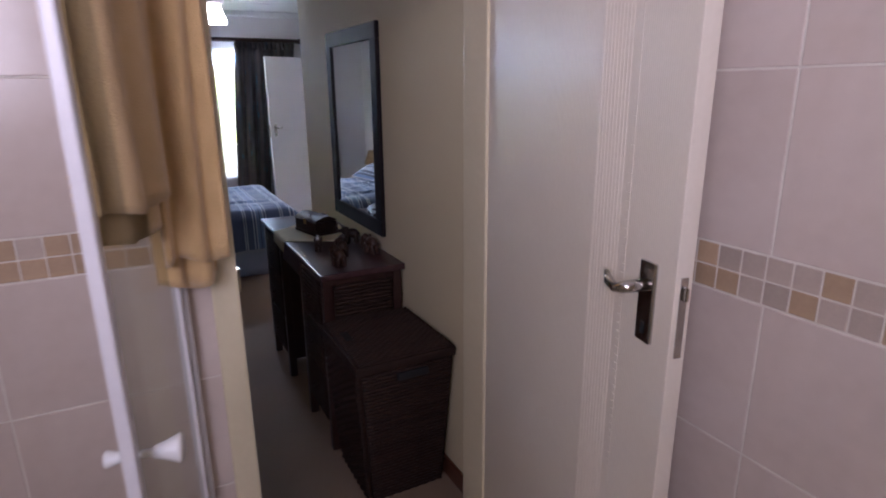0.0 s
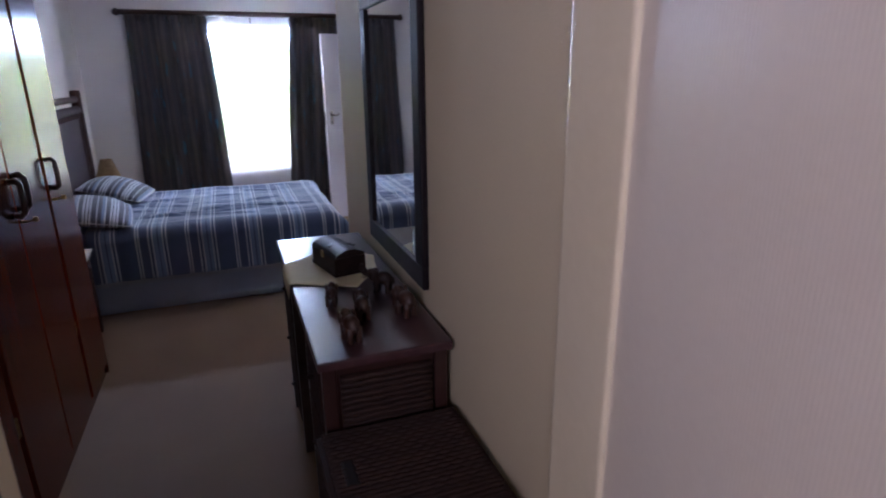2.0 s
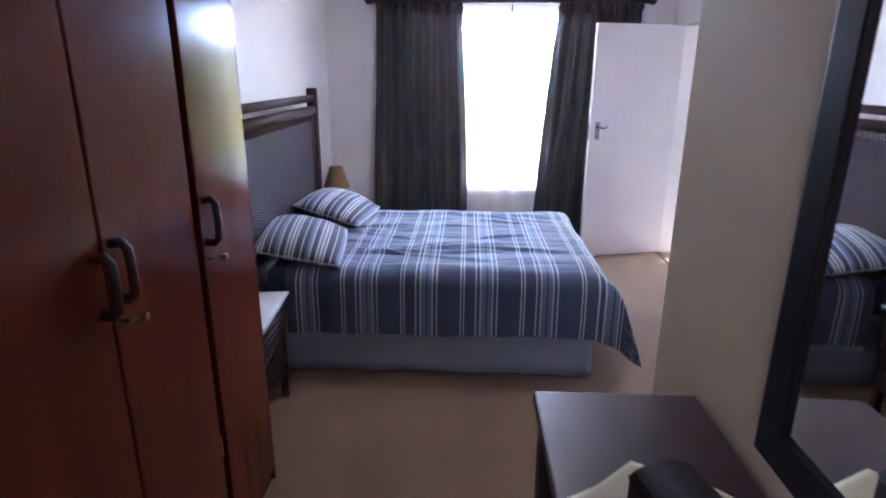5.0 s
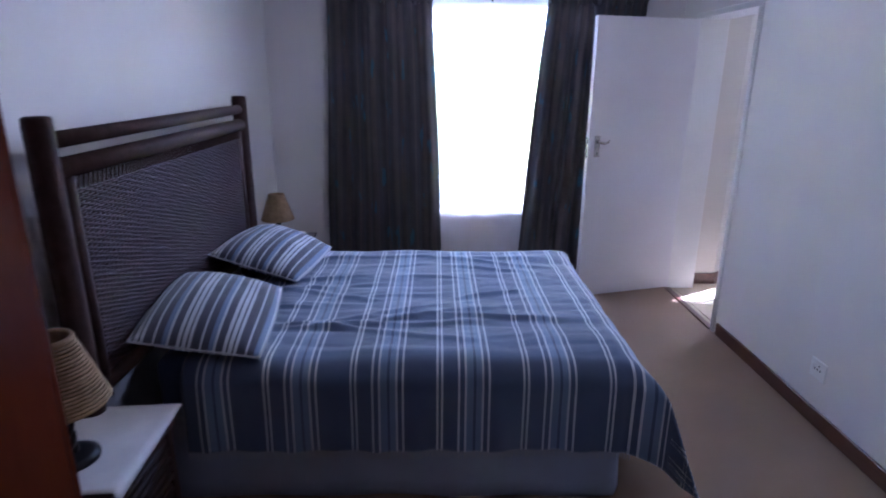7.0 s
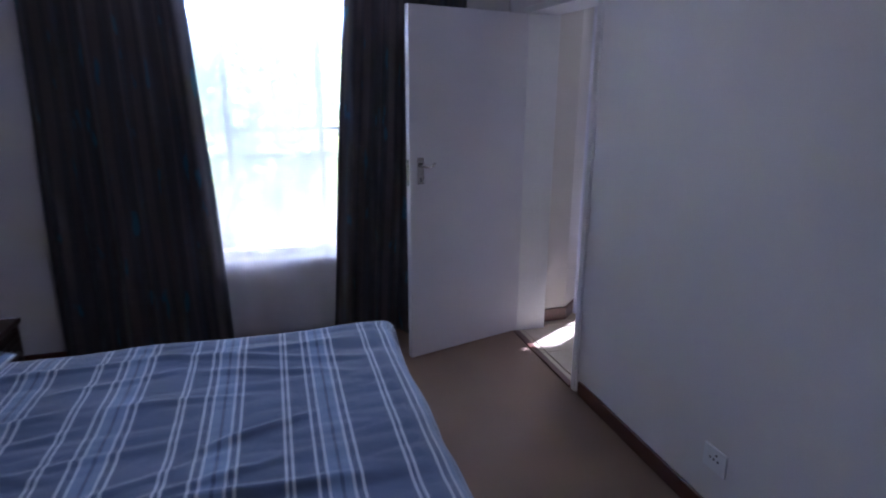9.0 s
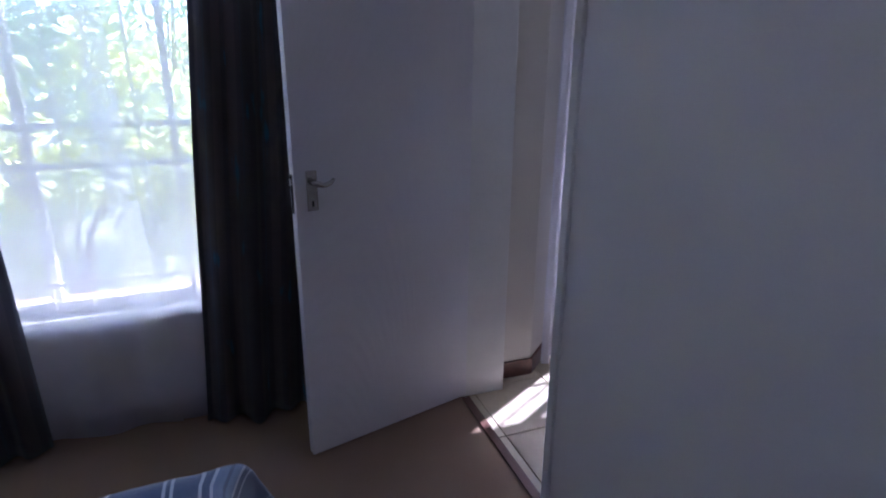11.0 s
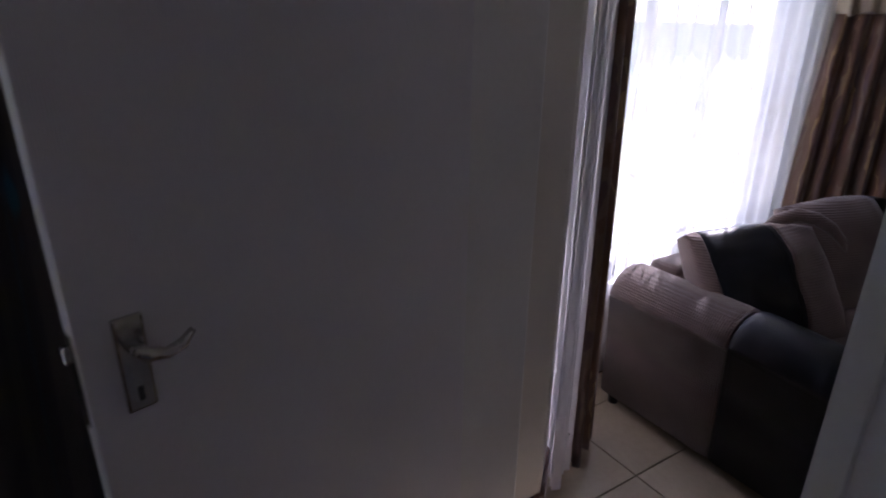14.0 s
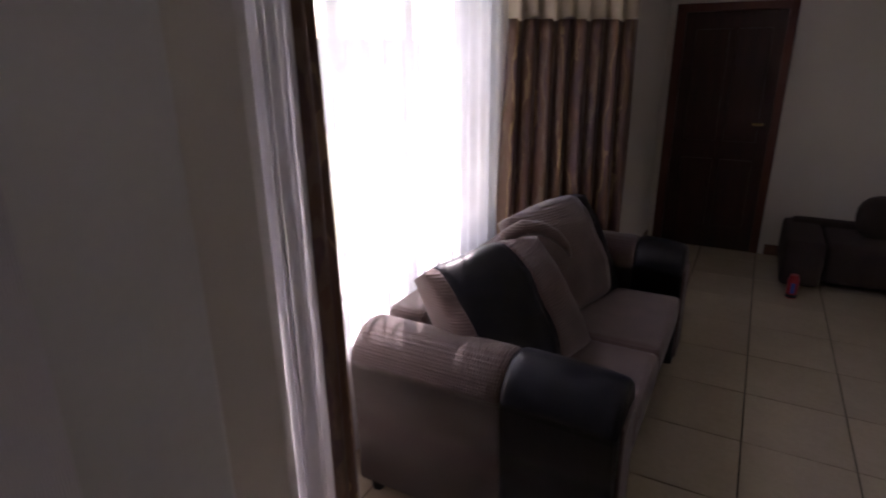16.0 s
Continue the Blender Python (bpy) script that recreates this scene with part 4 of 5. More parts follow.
DX0, DX1, DYA, DYB, DZ = 0.475, 0.852, 1.865, 3.13, 0.862
dr = thing("dressing_table", (0.66, 2.5, 0), "dark wood dressing table with wicker-fronted drawers", "dressing table")
part("tabletop", box(B(), DX0 - 0.012, DX1, DYA - 0.012, DYB, DZ - 0.028, DZ, 0.006), M_DRTOP, dr, "polished red-brown wooden top")
part("apron", box(B(), DX0 + 0.012, DX1 - 0.01, DYA + 0.42, DYB - 0.44, DZ - 0.14, DZ - 0.03, 0.003), M_DARKWOOD, dr)
for a, b in ((DYA + 0.015, DYA + 0.42), (DYB - 0.44, DYB - 0.02)):
    ped = part("pedestal", box(B(), DX0 + 0.03, DX1 - 0.01, a + 0.012, b - 0.012, 0.10, DZ - 0.03, 0.003), M_DARKWOOD, dr, "pedestal of dark wood and wicker")
    for x in (DX0 + 0.022, DX1 - 0.03):
        for y in (a + 0.018, b - 0.018):
            part("leg", box(B(), x - 0.02, x + 0.02, y - 0.02, y + 0.02, 0.0, DZ - 0.03, 0.004), M_DARKWOOD, dr)
    for z0, z1 in ((0.60, 0.81), (0.36, 0.58), (0.13, 0.34)):
        slatted_panel("drawer", dr, DX0 + 0.012, DX0 + 0.03, a + 0.045, b - 0.045, z0, z1, "x", 9)
        part("knob", tube(B(), [(DX0 + 0.01, (a + b) / 2, (z0 + z1) / 2), (DX0 - 0.012, (a + b) / 2, (z0 + z1) / 2), (DX0 - 0.02, (a + b) / 2, (z0 + z1) / 2)], [0.007, 0.009, 0.004], 8), M_EBONY, dr)
slatted_panel("side_panel", dr, DX0 + 0.05, DX1 - 0.06, DYA + 0.010, DYA + 0.022, 0.62, 0.80, "-y", 10)
slatted_panel("side_panel", dr, DX0 + 0.05, DX1 - 0.06, DYA + 0.010, DYA + 0.022, 0.16, 0.58, "-y", 20)

ham = thing("laundry_hamper", (0.65, 1.62, 0), "dark brown wicker laundry hamper with a closed lid", "laundry hamper")


def taper(bm, lo, hi, z0, z1):
    vs = [bm.verts.new((x, y, z)) for z, r in ((z0, lo), (z1, hi)) for x, y in ((r[0], r[2]), (r[1], r[2]), (r[1], r[3]), (r[0], r[3]))]
    for f in ((3, 2, 1, 0), (4, 5, 6, 7), (0, 1, 5, 4), (1, 2, 6, 5), (2, 3, 7, 6), (3, 0, 4, 7)):
        bm.faces.new([vs[i] for i in f])
    bmesh.ops.bevel(bm, geom=list(bm.edges), offset=0.012, segments=2, affect="EDGES")
    return bm


LO, HI = (0.505, 0.838, 1.475, 1.825), (0.452, 0.848, 1.39, 1.838)
part("body", taper(B(), LO, HI, 0.0, 0.61), M_WICKER, ham)
rows = 38
for i in range(rows):
    t = (i + 0.5) / rows
    z = 0.61 * t
    r = [LO[k] + (HI[k] - LO[k]) * t for k in range(4)]
    c = [(r[0] + 0.012, r[2] - 0.001), (r[1] - 0.012, r[2] - 0.001)]
    part("strand", tube(B(), [(c[0][0] + (c[1][0] - c[0][0]) * j / 16, c[0][1] + (0.003 if (i + j) % 2 else -0.003), z) for j in range(17)], 0.0078, 5), M_WICKER, ham, smooth=True)
    part("strand", tube(B(), [(r[0] - 0.001 + (0.003 if (i + j) % 2 else -0.003), r[2] + 0.012 + (r[3] - r[2] - 0.024) * j / 16, z) for j in range(17)], 0.0078, 5), M_WICKER, ham, smooth=True)
lid = part("lid", box(B(), HI[0] - 0.012, HI[1] + 0.002, HI[2] - 0.014, HI[3], 0.614, 0.655, 0.012), M_WICKER, ham, "flat woven lid")
for i in range(28):
    y = HI[2] + 0.002 + (HI[3] - HI[2] - 0.012) * i / 27
    part("lid_strand", tube(B(), [(HI[0] + 0.004 + (HI[1] - HI[0] - 0.012) * j / 20, y, 0.655 + (0.003 if (i + j) % 2 else 0.0)) for j in range(21)], 0.0075, 5), M_WICKER, lid, smooth=True)
# solid black blocks give the shade inside the hamper's hand openings
for n, a in (("hand_slot_shade", (0.60, 0.73, HI[2] - 0.016, HI[2] + 0.004, 0.565, 0.598)), ("hand_slot_shade", (HI[0] + 0.03, HI[0] + 0.065, 1.60, 1.70, 0.652, 0.664))):
    part(n, box(B(), *a, 0.008), M_BLACK, ham, "black block standing for the shade in a hand slot")

MY0, MY1, MZ0, MZ1 = 2.105, 2.845, 0.925, 1.908
mir = thing("wall_mirror", (0.86, 2.47, MZ0), "tall wall mirror in a wide black-brown wooden frame", "mirror")
part("glass", box(B(), 0.856, 0.864, MY0 + 0.05, MY1 - 0.05, MZ0 + 0.05, MZ1 - 0.05), M_MIRROR, mir, "clear silvered mirror glass")
fw = 0.075
for a in ((MY0, MY1, MZ0, MZ0 + fw), (MY0, MY1, MZ1 - fw, MZ1), (MY0, MY0 + fw, MZ0 + fw, MZ1 - fw), (MY1 - fw, MY1, MZ0 + fw, MZ1 - fw)):
    part("frame_rail", box(B(), 0.846, 0.868, *a, 0.005), M_MFRAME, mir)

# linen mat and carved chest on the dressing table
MAT_EDGE = [(0.415, 2.71), (0.405, 2.50), (0.475, 2.485), (0.685, 2.375), (0.800, 2.555), (0.828, 2.72), (0.768, 2.79), (0.627, 2.865), (0.545, 2.79)]


def doily(u, v):
    # a many-sided mat with one pointed corner, one side hanging over the table's front edge
    k = u * len(MAT_EDGE)
    i = int(k) % len(MAT_EDGE)
    q = Vector(MAT_EDGE[i]).lerp(Vector(MAT_EDGE[(i + 1) % len(MAT_EDGE)]), k - int(k))
    x, y = Vector((0.640, 2.63)).lerp(q, v)
    over = max(0, DX0 - 0.016 - x)
    return (x + over * 0.9, y, DZ + 0.004 + 0.0015 * noise.noise((x * 9, y * 9, 0)) - over * 1.1)


single("table_mat", grid(B(), 108, 14, doily), M_CLOTH, "cream linen mat spread under the chest", "table mat", smooth=True, thick=0.0025)
chest_m = pose(0.665, 2.622, DZ + 0.006, 0, 0, 13) @ Matrix.Diagonal((0.84, 0.92, 0.94, 1))
chest = thing("jewellery_chest", chest_m.translation, "small carved dark wooden chest with a domed lid", "box")
part("body", box(B(), -0.075, 0.075, -0.125, 0.125, 0.0, 0.075, 0.004), M_EBONY, chest, turn=chest_m)
part("foot_rim", box(B(), -0.079, 0.079, -0.129, 0.129, 0.0, 0.014, 0.003), M_EBONY, chest, turn=chest_m)
bm = B()
arc = [(-0.077 + 0.154 * i / 12, 0.078 + 0.028 * math.sin(math.pi * i / 12) ** 0.7) for i in range(13)]
lo = [bm.verts.new((x, -0.127, z)) for x, z in arc]
hi = [bm.verts.new((x, 0.127, z)) for x, z in arc]
for i in range(12):
    bm.faces.new([lo[i], lo[i + 1], hi[i + 1], hi[i]])
bm.faces.new(list(reversed(lo)))
bm.faces.new(hi)
bm.faces.new([lo[0], hi[0], hi[-1], lo[-1]])
bmesh.ops.recalc_face_normals(bm, faces=bm.faces)
lidc = part("lid", bm, M_EBONY, chest, "domed lid with carved leaves", turn=chest_m)
for i in range(7):
    a = random.uniform(0, 3)
    m = chest_m @ pose(random.uniform(-0.04, 0.04), -0.09 + 0.03 * i, 0.100, 0, 0, 40 * a)
    part("carved_leaf", blob(B(), (0, 0, 0), (0.034, 0.012, 0.0045), 10, 6), M_EBONY, lidc, smooth=True, turn=m)
part("latch", box(B(), -0.082, -0.074, -0.012, 0.012, 0.055, 0.085, 0.003), M_BRASS, chest, turn=chest_m)


def elephant(m, s, material, label, raised=False):
    """A carved standing elephant in one solid."""
    bm = B()
    blob(bm, (0, 0.004, 0.066), (0.029, 0.043, 0.031), 14, 9)
    blob(bm, (0, 0.022, 0.060), (0.026, 0.028, 0.028), 12, 8)
    blob(bm, (0, -0.046, 0.084), (0.021, 0.024, 0.024), 12, 8)
    tube(bm, [(0, -0.02, 0.072), (0, -0.046, 0.084)], [0.024, 0.019], 10)
    if raised:
        tube(bm, [(0, -0.06, 0.084), (0, -0.080, 0.082), (0, -0.093, 0.096), (0, -0.094, 0.116), (0, -0.088, 0.126)], [0.012, 0.010, 0.008, 0.006, 0.005], 8)
    else:
        tube(bm, [(0, -0.06, 0.084), (0, -0.075, 0.068), (0, -0.079, 0.045), (0, -0.077, 0.022), (0, -0.084, 0.012)], [0.012, 0.010, 0.008, 0.006, 0.005], 8)
    for x in (-1, 1):
        for y in (-0.024, 0.028):
            tube(bm, [(x * 0.016, y, 0.06), (x * 0.017, y, 0.03), (x * 0.017, y, 0.004), (x * 0.017, y, 0.0)], [0.015, 0.012, 0.0125, 0.011], 10)
        blob(bm, (x * 0.027, -0.036, 0.080), (0.006, 0.017, 0.023), 10, 7)
        tube(bm, [(x * 0.010, -0.062, 0.074), (x * 0.013, -0.078, 0.068), (x * 0.012, -0.088, 0.072)], [0.0035, 0.003, 0.001], 6)
    tube(bm, [(0, 0.046, 0.072), (0, 0.053, 0.058), (0, 0.052, 0.040)], [0.004, 0.003, 0.002], 6)
    return single("elephant_figurine", bm, material, label, "figurine", "carved elephants on the dressing table", smooth=True, turn=m @ Matrix.Scale(s, 4))


elephant(pose(0.573, 2.257, DZ, 0, 0, 165), 0.64, M_FIG, "small carved reddish wooden elephant standing on the dresser")
elephant(pose(0.760, 2.305, DZ, 0, 0, 240), 0.80, M_EBONY, "carved black wooden elephant with raised trunk beside the mirror", True)
elephant(pose(0.580, 1.965, DZ, 0, 0, 190), 0.82, M_FIG, "carved reddish wooden elephant near the dresser's end")
elephant(pose(0.645, 2.110, DZ, 0, 0, 175), 0.78, M_FIG, "carved brown wooden elephant standing on the dresser")
elephant(pose(0.780, 2.085, DZ, 0, 0, 200), 0.84, M_FIG, "carved reddish wooden elephant close to the wall")


# ---- bedside tables and lamps ----
def bedside(y0, y1, label):
    e = thing("bedside_table", (-0.80, (y0 + y1) / 2, 0), label, "bedside table", "bedside tables")
    x0, x1, h = -1.0, -0.59, 0.535
    part("tabletop", box(B(), x0, x1, y0, y1, h - 0.025, h, 0.006), M_DARKWOOD, e)
    for x in (x0 + 0.03, x1 - 0.03):
        for y in (y0 + 0.03, y1 - 0.03):
            part("leg", box(B(), x - 0.018, x + 0.018, y - 0.018, y + 0.018, 0, h - 0.025, 0.003), M_DARKWOOD, e)
    part("body", box(B(), x0 + 0.03, x1 - 0.03, y0 + 0.03, y1 - 0.03, 0.12, h - 0.03), M_DARKWOOD, e)
    for z0, z1 in ((0.33, 0.49), (0.14, 0.31)):
        d = part("drawer", box(B(), x1 - 0.03, x1 - 0.014, y0 + 0.05, y1 - 0.05, z0, z1, 0.003), M_DARKWOOD, e)
        for i in range(5):
            zz = z0 + (z1 - z0) * (i + 0.5) / 5
            part("strand", tube(B(), [(x1 - 0.012, y0 + 0.06, zz), (x1 - 0.012, y1 - 0.06, zz)], 0.013, 6), M_WICKER, d, smooth=True)
    return e


def cloth_mat(x0, x1, y0, y1, z, label, turn=0.0):
    c = Vector(((x0 + x1) / 2, (y0 + y1) / 2, z))
    m = Matrix.Translation(c) @ pose(0, 0, 0, 0, 0, turn)
    def fn(u, v):
        p = m @ Vector(((u - 0.5) * (x1 - x0), (v - 0.5) * (y1 - y0), 0.003))
        o = max(0, p.x + 0.59)
        return (p.x - o * 0.75, p.y, p.z - o * 0.9 + 0.002 * noise.noise((u * 5, v * 5, 2)) + 0.002)
    return single("table_mat", grid(B(), 20, 20, fn), M_PAPER, label, "table mat", smooth=True, thick=0.002)


def table_lamp(x, y, z, s, label):
    e = thing("table_lamp", (x, y, z), label, "table lamp", "bedside lamps")
    part("base", lathe(B(), (x, y, z), [(0, 0.062 * s), (0.012, 0.062 * s), (0.02, 0.045 * s), (0.026, 0.014 * s)], 18), M_IRON, e, "round black iron base", True)
    bm = B()
    for k in range(3):
        tube(bm, [(x + 0.014 * s * math.cos(a * 0.5 + k * 2.094), y + 0.014 * s * math.sin(a * 0.5 + k * 2.094), z + 0.02 + 0.13 * s * a / 16) for a in range(17)], 0.006 * s, 6)
    part("stem", bm, M_IRON, e, "twisted black iron stem", True)
    zs = z + 0.15 * s
    hgt, r0, r1 = 0.165 * s, 0.105 * s, 0.048 * s
    part("shade_liner", tube(B(), [(x, y, zs), (x, y, zs + hgt)], [r0 - 0.006, r1 - 0.006], 22, False), M_SHADE, e)
    n = 20
    sh = part("shade", tube(B(), [(x, y, zs), (x, y, zs + hgt)], [r0 - 0.003, r1 - 0.003], 22, False), M_SHADE, e, "conical shade wound from tan rope")
    for i in range(n):
        t = (i + 0.5) / n
        r = r0 + (r1 - r0) * t
        part("rope_turn", tube(B(), [(x + r * math.cos(a * math.pi / 10), y + r * math.sin(a * math.pi / 10), zs + hgt * t) for a in range(21)], hgt / n * 0.52, 5, False), M_SHADE, sh, smooth=True)
    part("shade_rim", tube(B(), [(x + r1 * math.cos(a * math.pi / 10), y + r1 * math.sin(a * math.pi / 10), zs + hgt) for a in range(21)], 0.006 * s, 6, False), M_SHADE, e)
    return e


bedside(4.03, 4.49, "dark wooden bedside table with wicker drawers beside the bed")
bedside(6.32, 6.80, "dark wooden bedside table in the corner by the window")
cloth_mat(-0.97, -0.57, 4.10, 4.53, 0.537, "white linen mat on the bedside table", 5)
cloth_mat(-0.98, -0.60, 6.34, 6.74, 0.537, "white linen mat on the corner bedside table", 18)
table_lamp(-0.78, 4.25, 0.545, 1.2, "table lamp with a tan rope shade on twisted iron")
table_lamp(-0.78, 6.52, 0.545, 1.0, "small table lamp with a tan rope shade by the curtain")

# ceiling fan with a petal lamp
FX, FYC = 0.585, 5.14
fan = thing("ceiling_fan", (FX, FYC, CEIL), "white ceiling fan with a lit petal glass lamp", "ceiling fan")
part("canopy", lathe(B(), (FX, FYC, 2.47), [(0, 0.03), (0.05, 0.07), (0.08, 0.07)], 18), M_ALU, fan, smooth=True)
part("rod", lathe(B(), (FX, FYC, 2.40), [(0, 0.012), (0.08, 0.012)], 10), M_CHROME, fan)
part("motor", lathe(B(), (FX, FYC, 2.31), [(0, 0.05), (0.02, 0.09), (0.07, 0.095), (0.10, 0.04)], 24), M_ALU, fan, smooth=True)
for i in range(4):
    m = Matrix.Translation((FX, FYC, 2.375)) @ pose(0, 0, 0, 8, 0, 90 * i + 25)
    part("blade", box(B(), 0.13, 0.55, -0.055, 0.055, -0.003, 0.003, 0.002), M_ALU, fan, "white wooden blade", turn=m)
    part("blade_arm", box(B(), 0.07, 0.18, -0.014, 0.014, -0.009, -0.004, 0.002), M_CHROME, fan, turn=m)
for i in range(3):
    a = 2.094 * i + 0.4
    cx, cy = FX + 0.055 * math.cos(a), FYC + 0.055 * math.sin(a)
    part("lamp_shade", lathe(B(), (cx, cy, 2.165), [(0, 0.05), (0.02, 0.056), (0.05, 0.05), (0.09, 0.032), (0.13, 0.018), (0.15, 0.014)], 16), M_GLOBE, fan, "glowing frosted glass petal", True)

# wall socket
so = thing("wall_socket", (2.1, 5.28, 0.27), "white wall socket above the skirting", "socket")
part("plate", box(B(), 2.092, 2.1, 5.225, 5.335, 0.225, 0.318, 0.003), M_SOCKET, so)
# black discs on the solid plate give the shade inside the pin holes
for y, z in ((5.262, 0.272), (5.282, 0.272), (5.272, 0.292), (5.30, 0.272)):
    part("pin_hole", tube(B(), [(2.0915, y, z), (2.0925, y, z)], 0.005, 8), M_BLACK, so)
part("switch", box(B(), 2.088, 2.093, 5.308, 5.322, 0.27, 0.295, 0.002), M_SOCKET, so)

# ---- bathroom: shower door, towels ----
SH0, SH1 = Vector((-0.105, 0.985, 0)), Vector((-0.215, 0.44, 0))
sh = thing("shower_door", (-0.16, 0.7, 0), "framed glass shower door standing ajar", "shower door")
sm = Matrix.Translation(SH0) @ Matrix.Rotation(math.atan2(SH1.y - SH0.y, SH1.x - SH0.x), 4, "Z")
sw = (SH1 - SH0).length
part("pane", box(B(), 0.02, sw - 0.02, -0.003, 0.003, 0.10, 1.90), M_SHGLASS, sh, turn=sm).visible_shadow = False
for a, b in ((0.0, 0.028), (sw - 0.022, sw)):
    part("frame_post", box(B(), a, b, -0.010, 0.010, 0.06, 1.93, 0.004), M_ALU, sh, turn=sm)
for a, b in ((0.06, 0.10), (1.90, 1.93)):
    part("frame_rail", box(B(), 0.0, sw, -0.014, 0.014, a, b, 0.004), M_ALU, sh, turn=sm)
part("wall_channel", box(B(), -0.03, -0.004, -0.018, 0.018, 0.0, 1.95, 0.003), M_ALU, sh, turn=sm)
for side, big in ((-1, 0.6), (1, 1.0)):
    at = [(sw - 0.065, side * d * (0.5 + 0.5 * big), 1.07) for d in (0.0, 0.016, 0.022, 0.034, 0.058, 0.062)]
    part("knob", tube(B(), at, [r * big for r in (0.006, 0.006, 0.011, 0.014, 0.024, 0.020)], 14), M_PORCELAIN, sh, "flared white plastic knob", True, turn=sm)
single("shower_kerb", box(B(), -0.30, -0.06, -0.9, 1.03, 0, 0.06, 0.008), M_WALLTILE, "low tiled kerb under the shower door", "shower kerb", kind="structure")


def towel(a, b, z0, z1, material, label, folds, amp, seed):
    e = thing("towel", (*a, z0), label, "towel", "towels on the shower door")
    for k, drop in ((0.0, 0.0), (1.0, 0.06)):
        bm = B()
        off = Vector((b[1] - a[1], a[0] - b[0])).normalized() * (0.03 * (k - 0.2))
        A, Bb = (a[0] + off.x, a[1] + off.y), (b[0] + off.x, b[1] + off.y)
        curtain_sheet((A, Bb), (A, Bb), z0 + drop, z1, folds, amp, 30, seed=seed + int(k))(bm)
        part("layer", bm, material, e, smooth=True, thick=0.012)
    for i in range(5):
        bm = B()
        off = Vector((b[1] - a[1], a[0] - b[0])).normalized() * 0.012
        curtain_sheet(((a[0] - off.x, a[1] - off.y), (b[0] - off.x, b[1] - off.y)), ((a[0] - off.x, a[1] - off.y), (b[0] - off.x, b[1] - off.y)), z0 + 0.07 + i * 0.014, z0 + 0.076 + i * 0.014, folds, amp, 1, seed=seed)(bm)
        part("woven_band", bm, material, e, thick=0.004)
    return e


towel((-0.225, 0.60), (-0.125, 0.85), 1.36, 1.97, M_TOWEL2, "olive-tan bath towel over the shower door", 2, 0.014, 31)
towel((-0.135, 0.90), (-0.005, 0.955), 1.20, 1.99, M_TOWEL, "mustard bath towel hanging beside the shower", 2, 0.016, 41)

# ---- lounge: sofa ----
sofa = thing("sofa", (4.02, 7.15, 0), "two-seat brown corduroy sofa with black leatherette bands", "sofa")
AX0, AX1, SY0, SY1 = 3.20, 3.46, 6.70, 7.60


def arm_section(x0, x1, y0, y1, top, swell=0.0, droop=0.0):
    """One length of a roll arm: straight sides with a rounded top."""
    c, r = (x0 + x1) / 2, (x1 - x0) / 2
    prof = [(x0 + 0.015, 0.05), (x0 + 0.01, 0.30), (x0 - 0.004, top - r * 0.95)]
    prof += [(c - (r + 0.006) * math.cos(math.pi * i / 14), top - r + r * math.sin(math.pi * i / 14)) for i in range(15)]
    prof += [(x1 + 0.004, top - r * 0.95), (x1 - 0.01, 0.30), (x1 - 0.01, 0.05)]
    bm = B()
    rings = []
    n = len(prof)
    cuts = [(0.0, 0.90), (0.008, 0.955), (0.022, 0.99), (0.05, 1.0), (0.5 * (y1 - y0), 1.0 + swell * 0.5), (y1 - y0 - 0.05, 1.0), (y1 - y0 - 0.022, 0.99), (y1 - y0 - 0.008, 0.955), (y1 - y0, 0.90)]
    zc = top * 0.5
    for d, k in cuts:
        rings.append([bm.verts.new((c + (x - c) * (1 + swell) * k, y0 + d, zc + (z * (1 + swell * 0.6) * (1 - droop * (1 - d / (y1 - y0)) ** 1.5) - zc) * (0.5 + 0.5 * k) if z > 0.06 else z)) for x, z in prof])
    for a, b in zip(rings, rings[1:]):
        for i in range(n - 1):
            bm.faces.new([a[i], a[i + 1], b[i + 1], b[i]])
        bm.faces.new([a[-1], a[0], b[0], b[-1]])
    bm.faces.new(rings[0])
    bm.faces.new(list(reversed(rings[-1])))
    bmesh.ops.recalc_face_normals(bm, faces=bm.faces)
    return bm


for x0, x1, cut in ((AX0, AX1, 7.05), (4.57, 4.84, 6.93)):
    a = part("arm", arm_section(x0, x1, cut - 0.005, SY1, 0.655), M_CORD, sofa, "rolled corduroy arm", True)
    part("arm_band", arm_section(x0, x1, SY0, cut, 0.655, 0.012, 0.03), M_LEATHER, a, "black leatherette band over the arm front", True)
for x0, x1 in ((AX0, AX1), (4.57, 4.84)):
    part("arm_front_panel", box(B(), x0 + 0.055, x1 - 0.035, SY0 - 0.012, SY0 + 0.02, 0.07, 0.53, 0.011, 3), M_CUSH, sofa, "taupe panel in the arm's front")
part("base", box(B(), AX1 - 0.02, 4.60, 6.74, 7.58, 0.06, 0.30, 0.02), M_CORD, sofa)
part("back", box(B(), AX1 - 0.03, 4.60, 7.44, 7.60, 0.06, 0.655, 0.05, 4), M_CORD, sofa, "low upholstered back", True)
for x in (AX0 + 0.05, 4.79):
    for y in (6.78, 7.54):
        part("foot", lathe(B(), (x, y, 0), [(0, 0.022), (0.06, 0.028)], 10), M_BLACK, sofa)
for x0, x1 in ((AX1 - 0.01, 3.965), (3.97, 4.575)):
    part("seat_cushion", box(B(), x0, x1, 6.69, 7.42, 0.29, 0.43, 0.045, 4), M_CUSH, sofa, "thick taupe seat cushion", True)


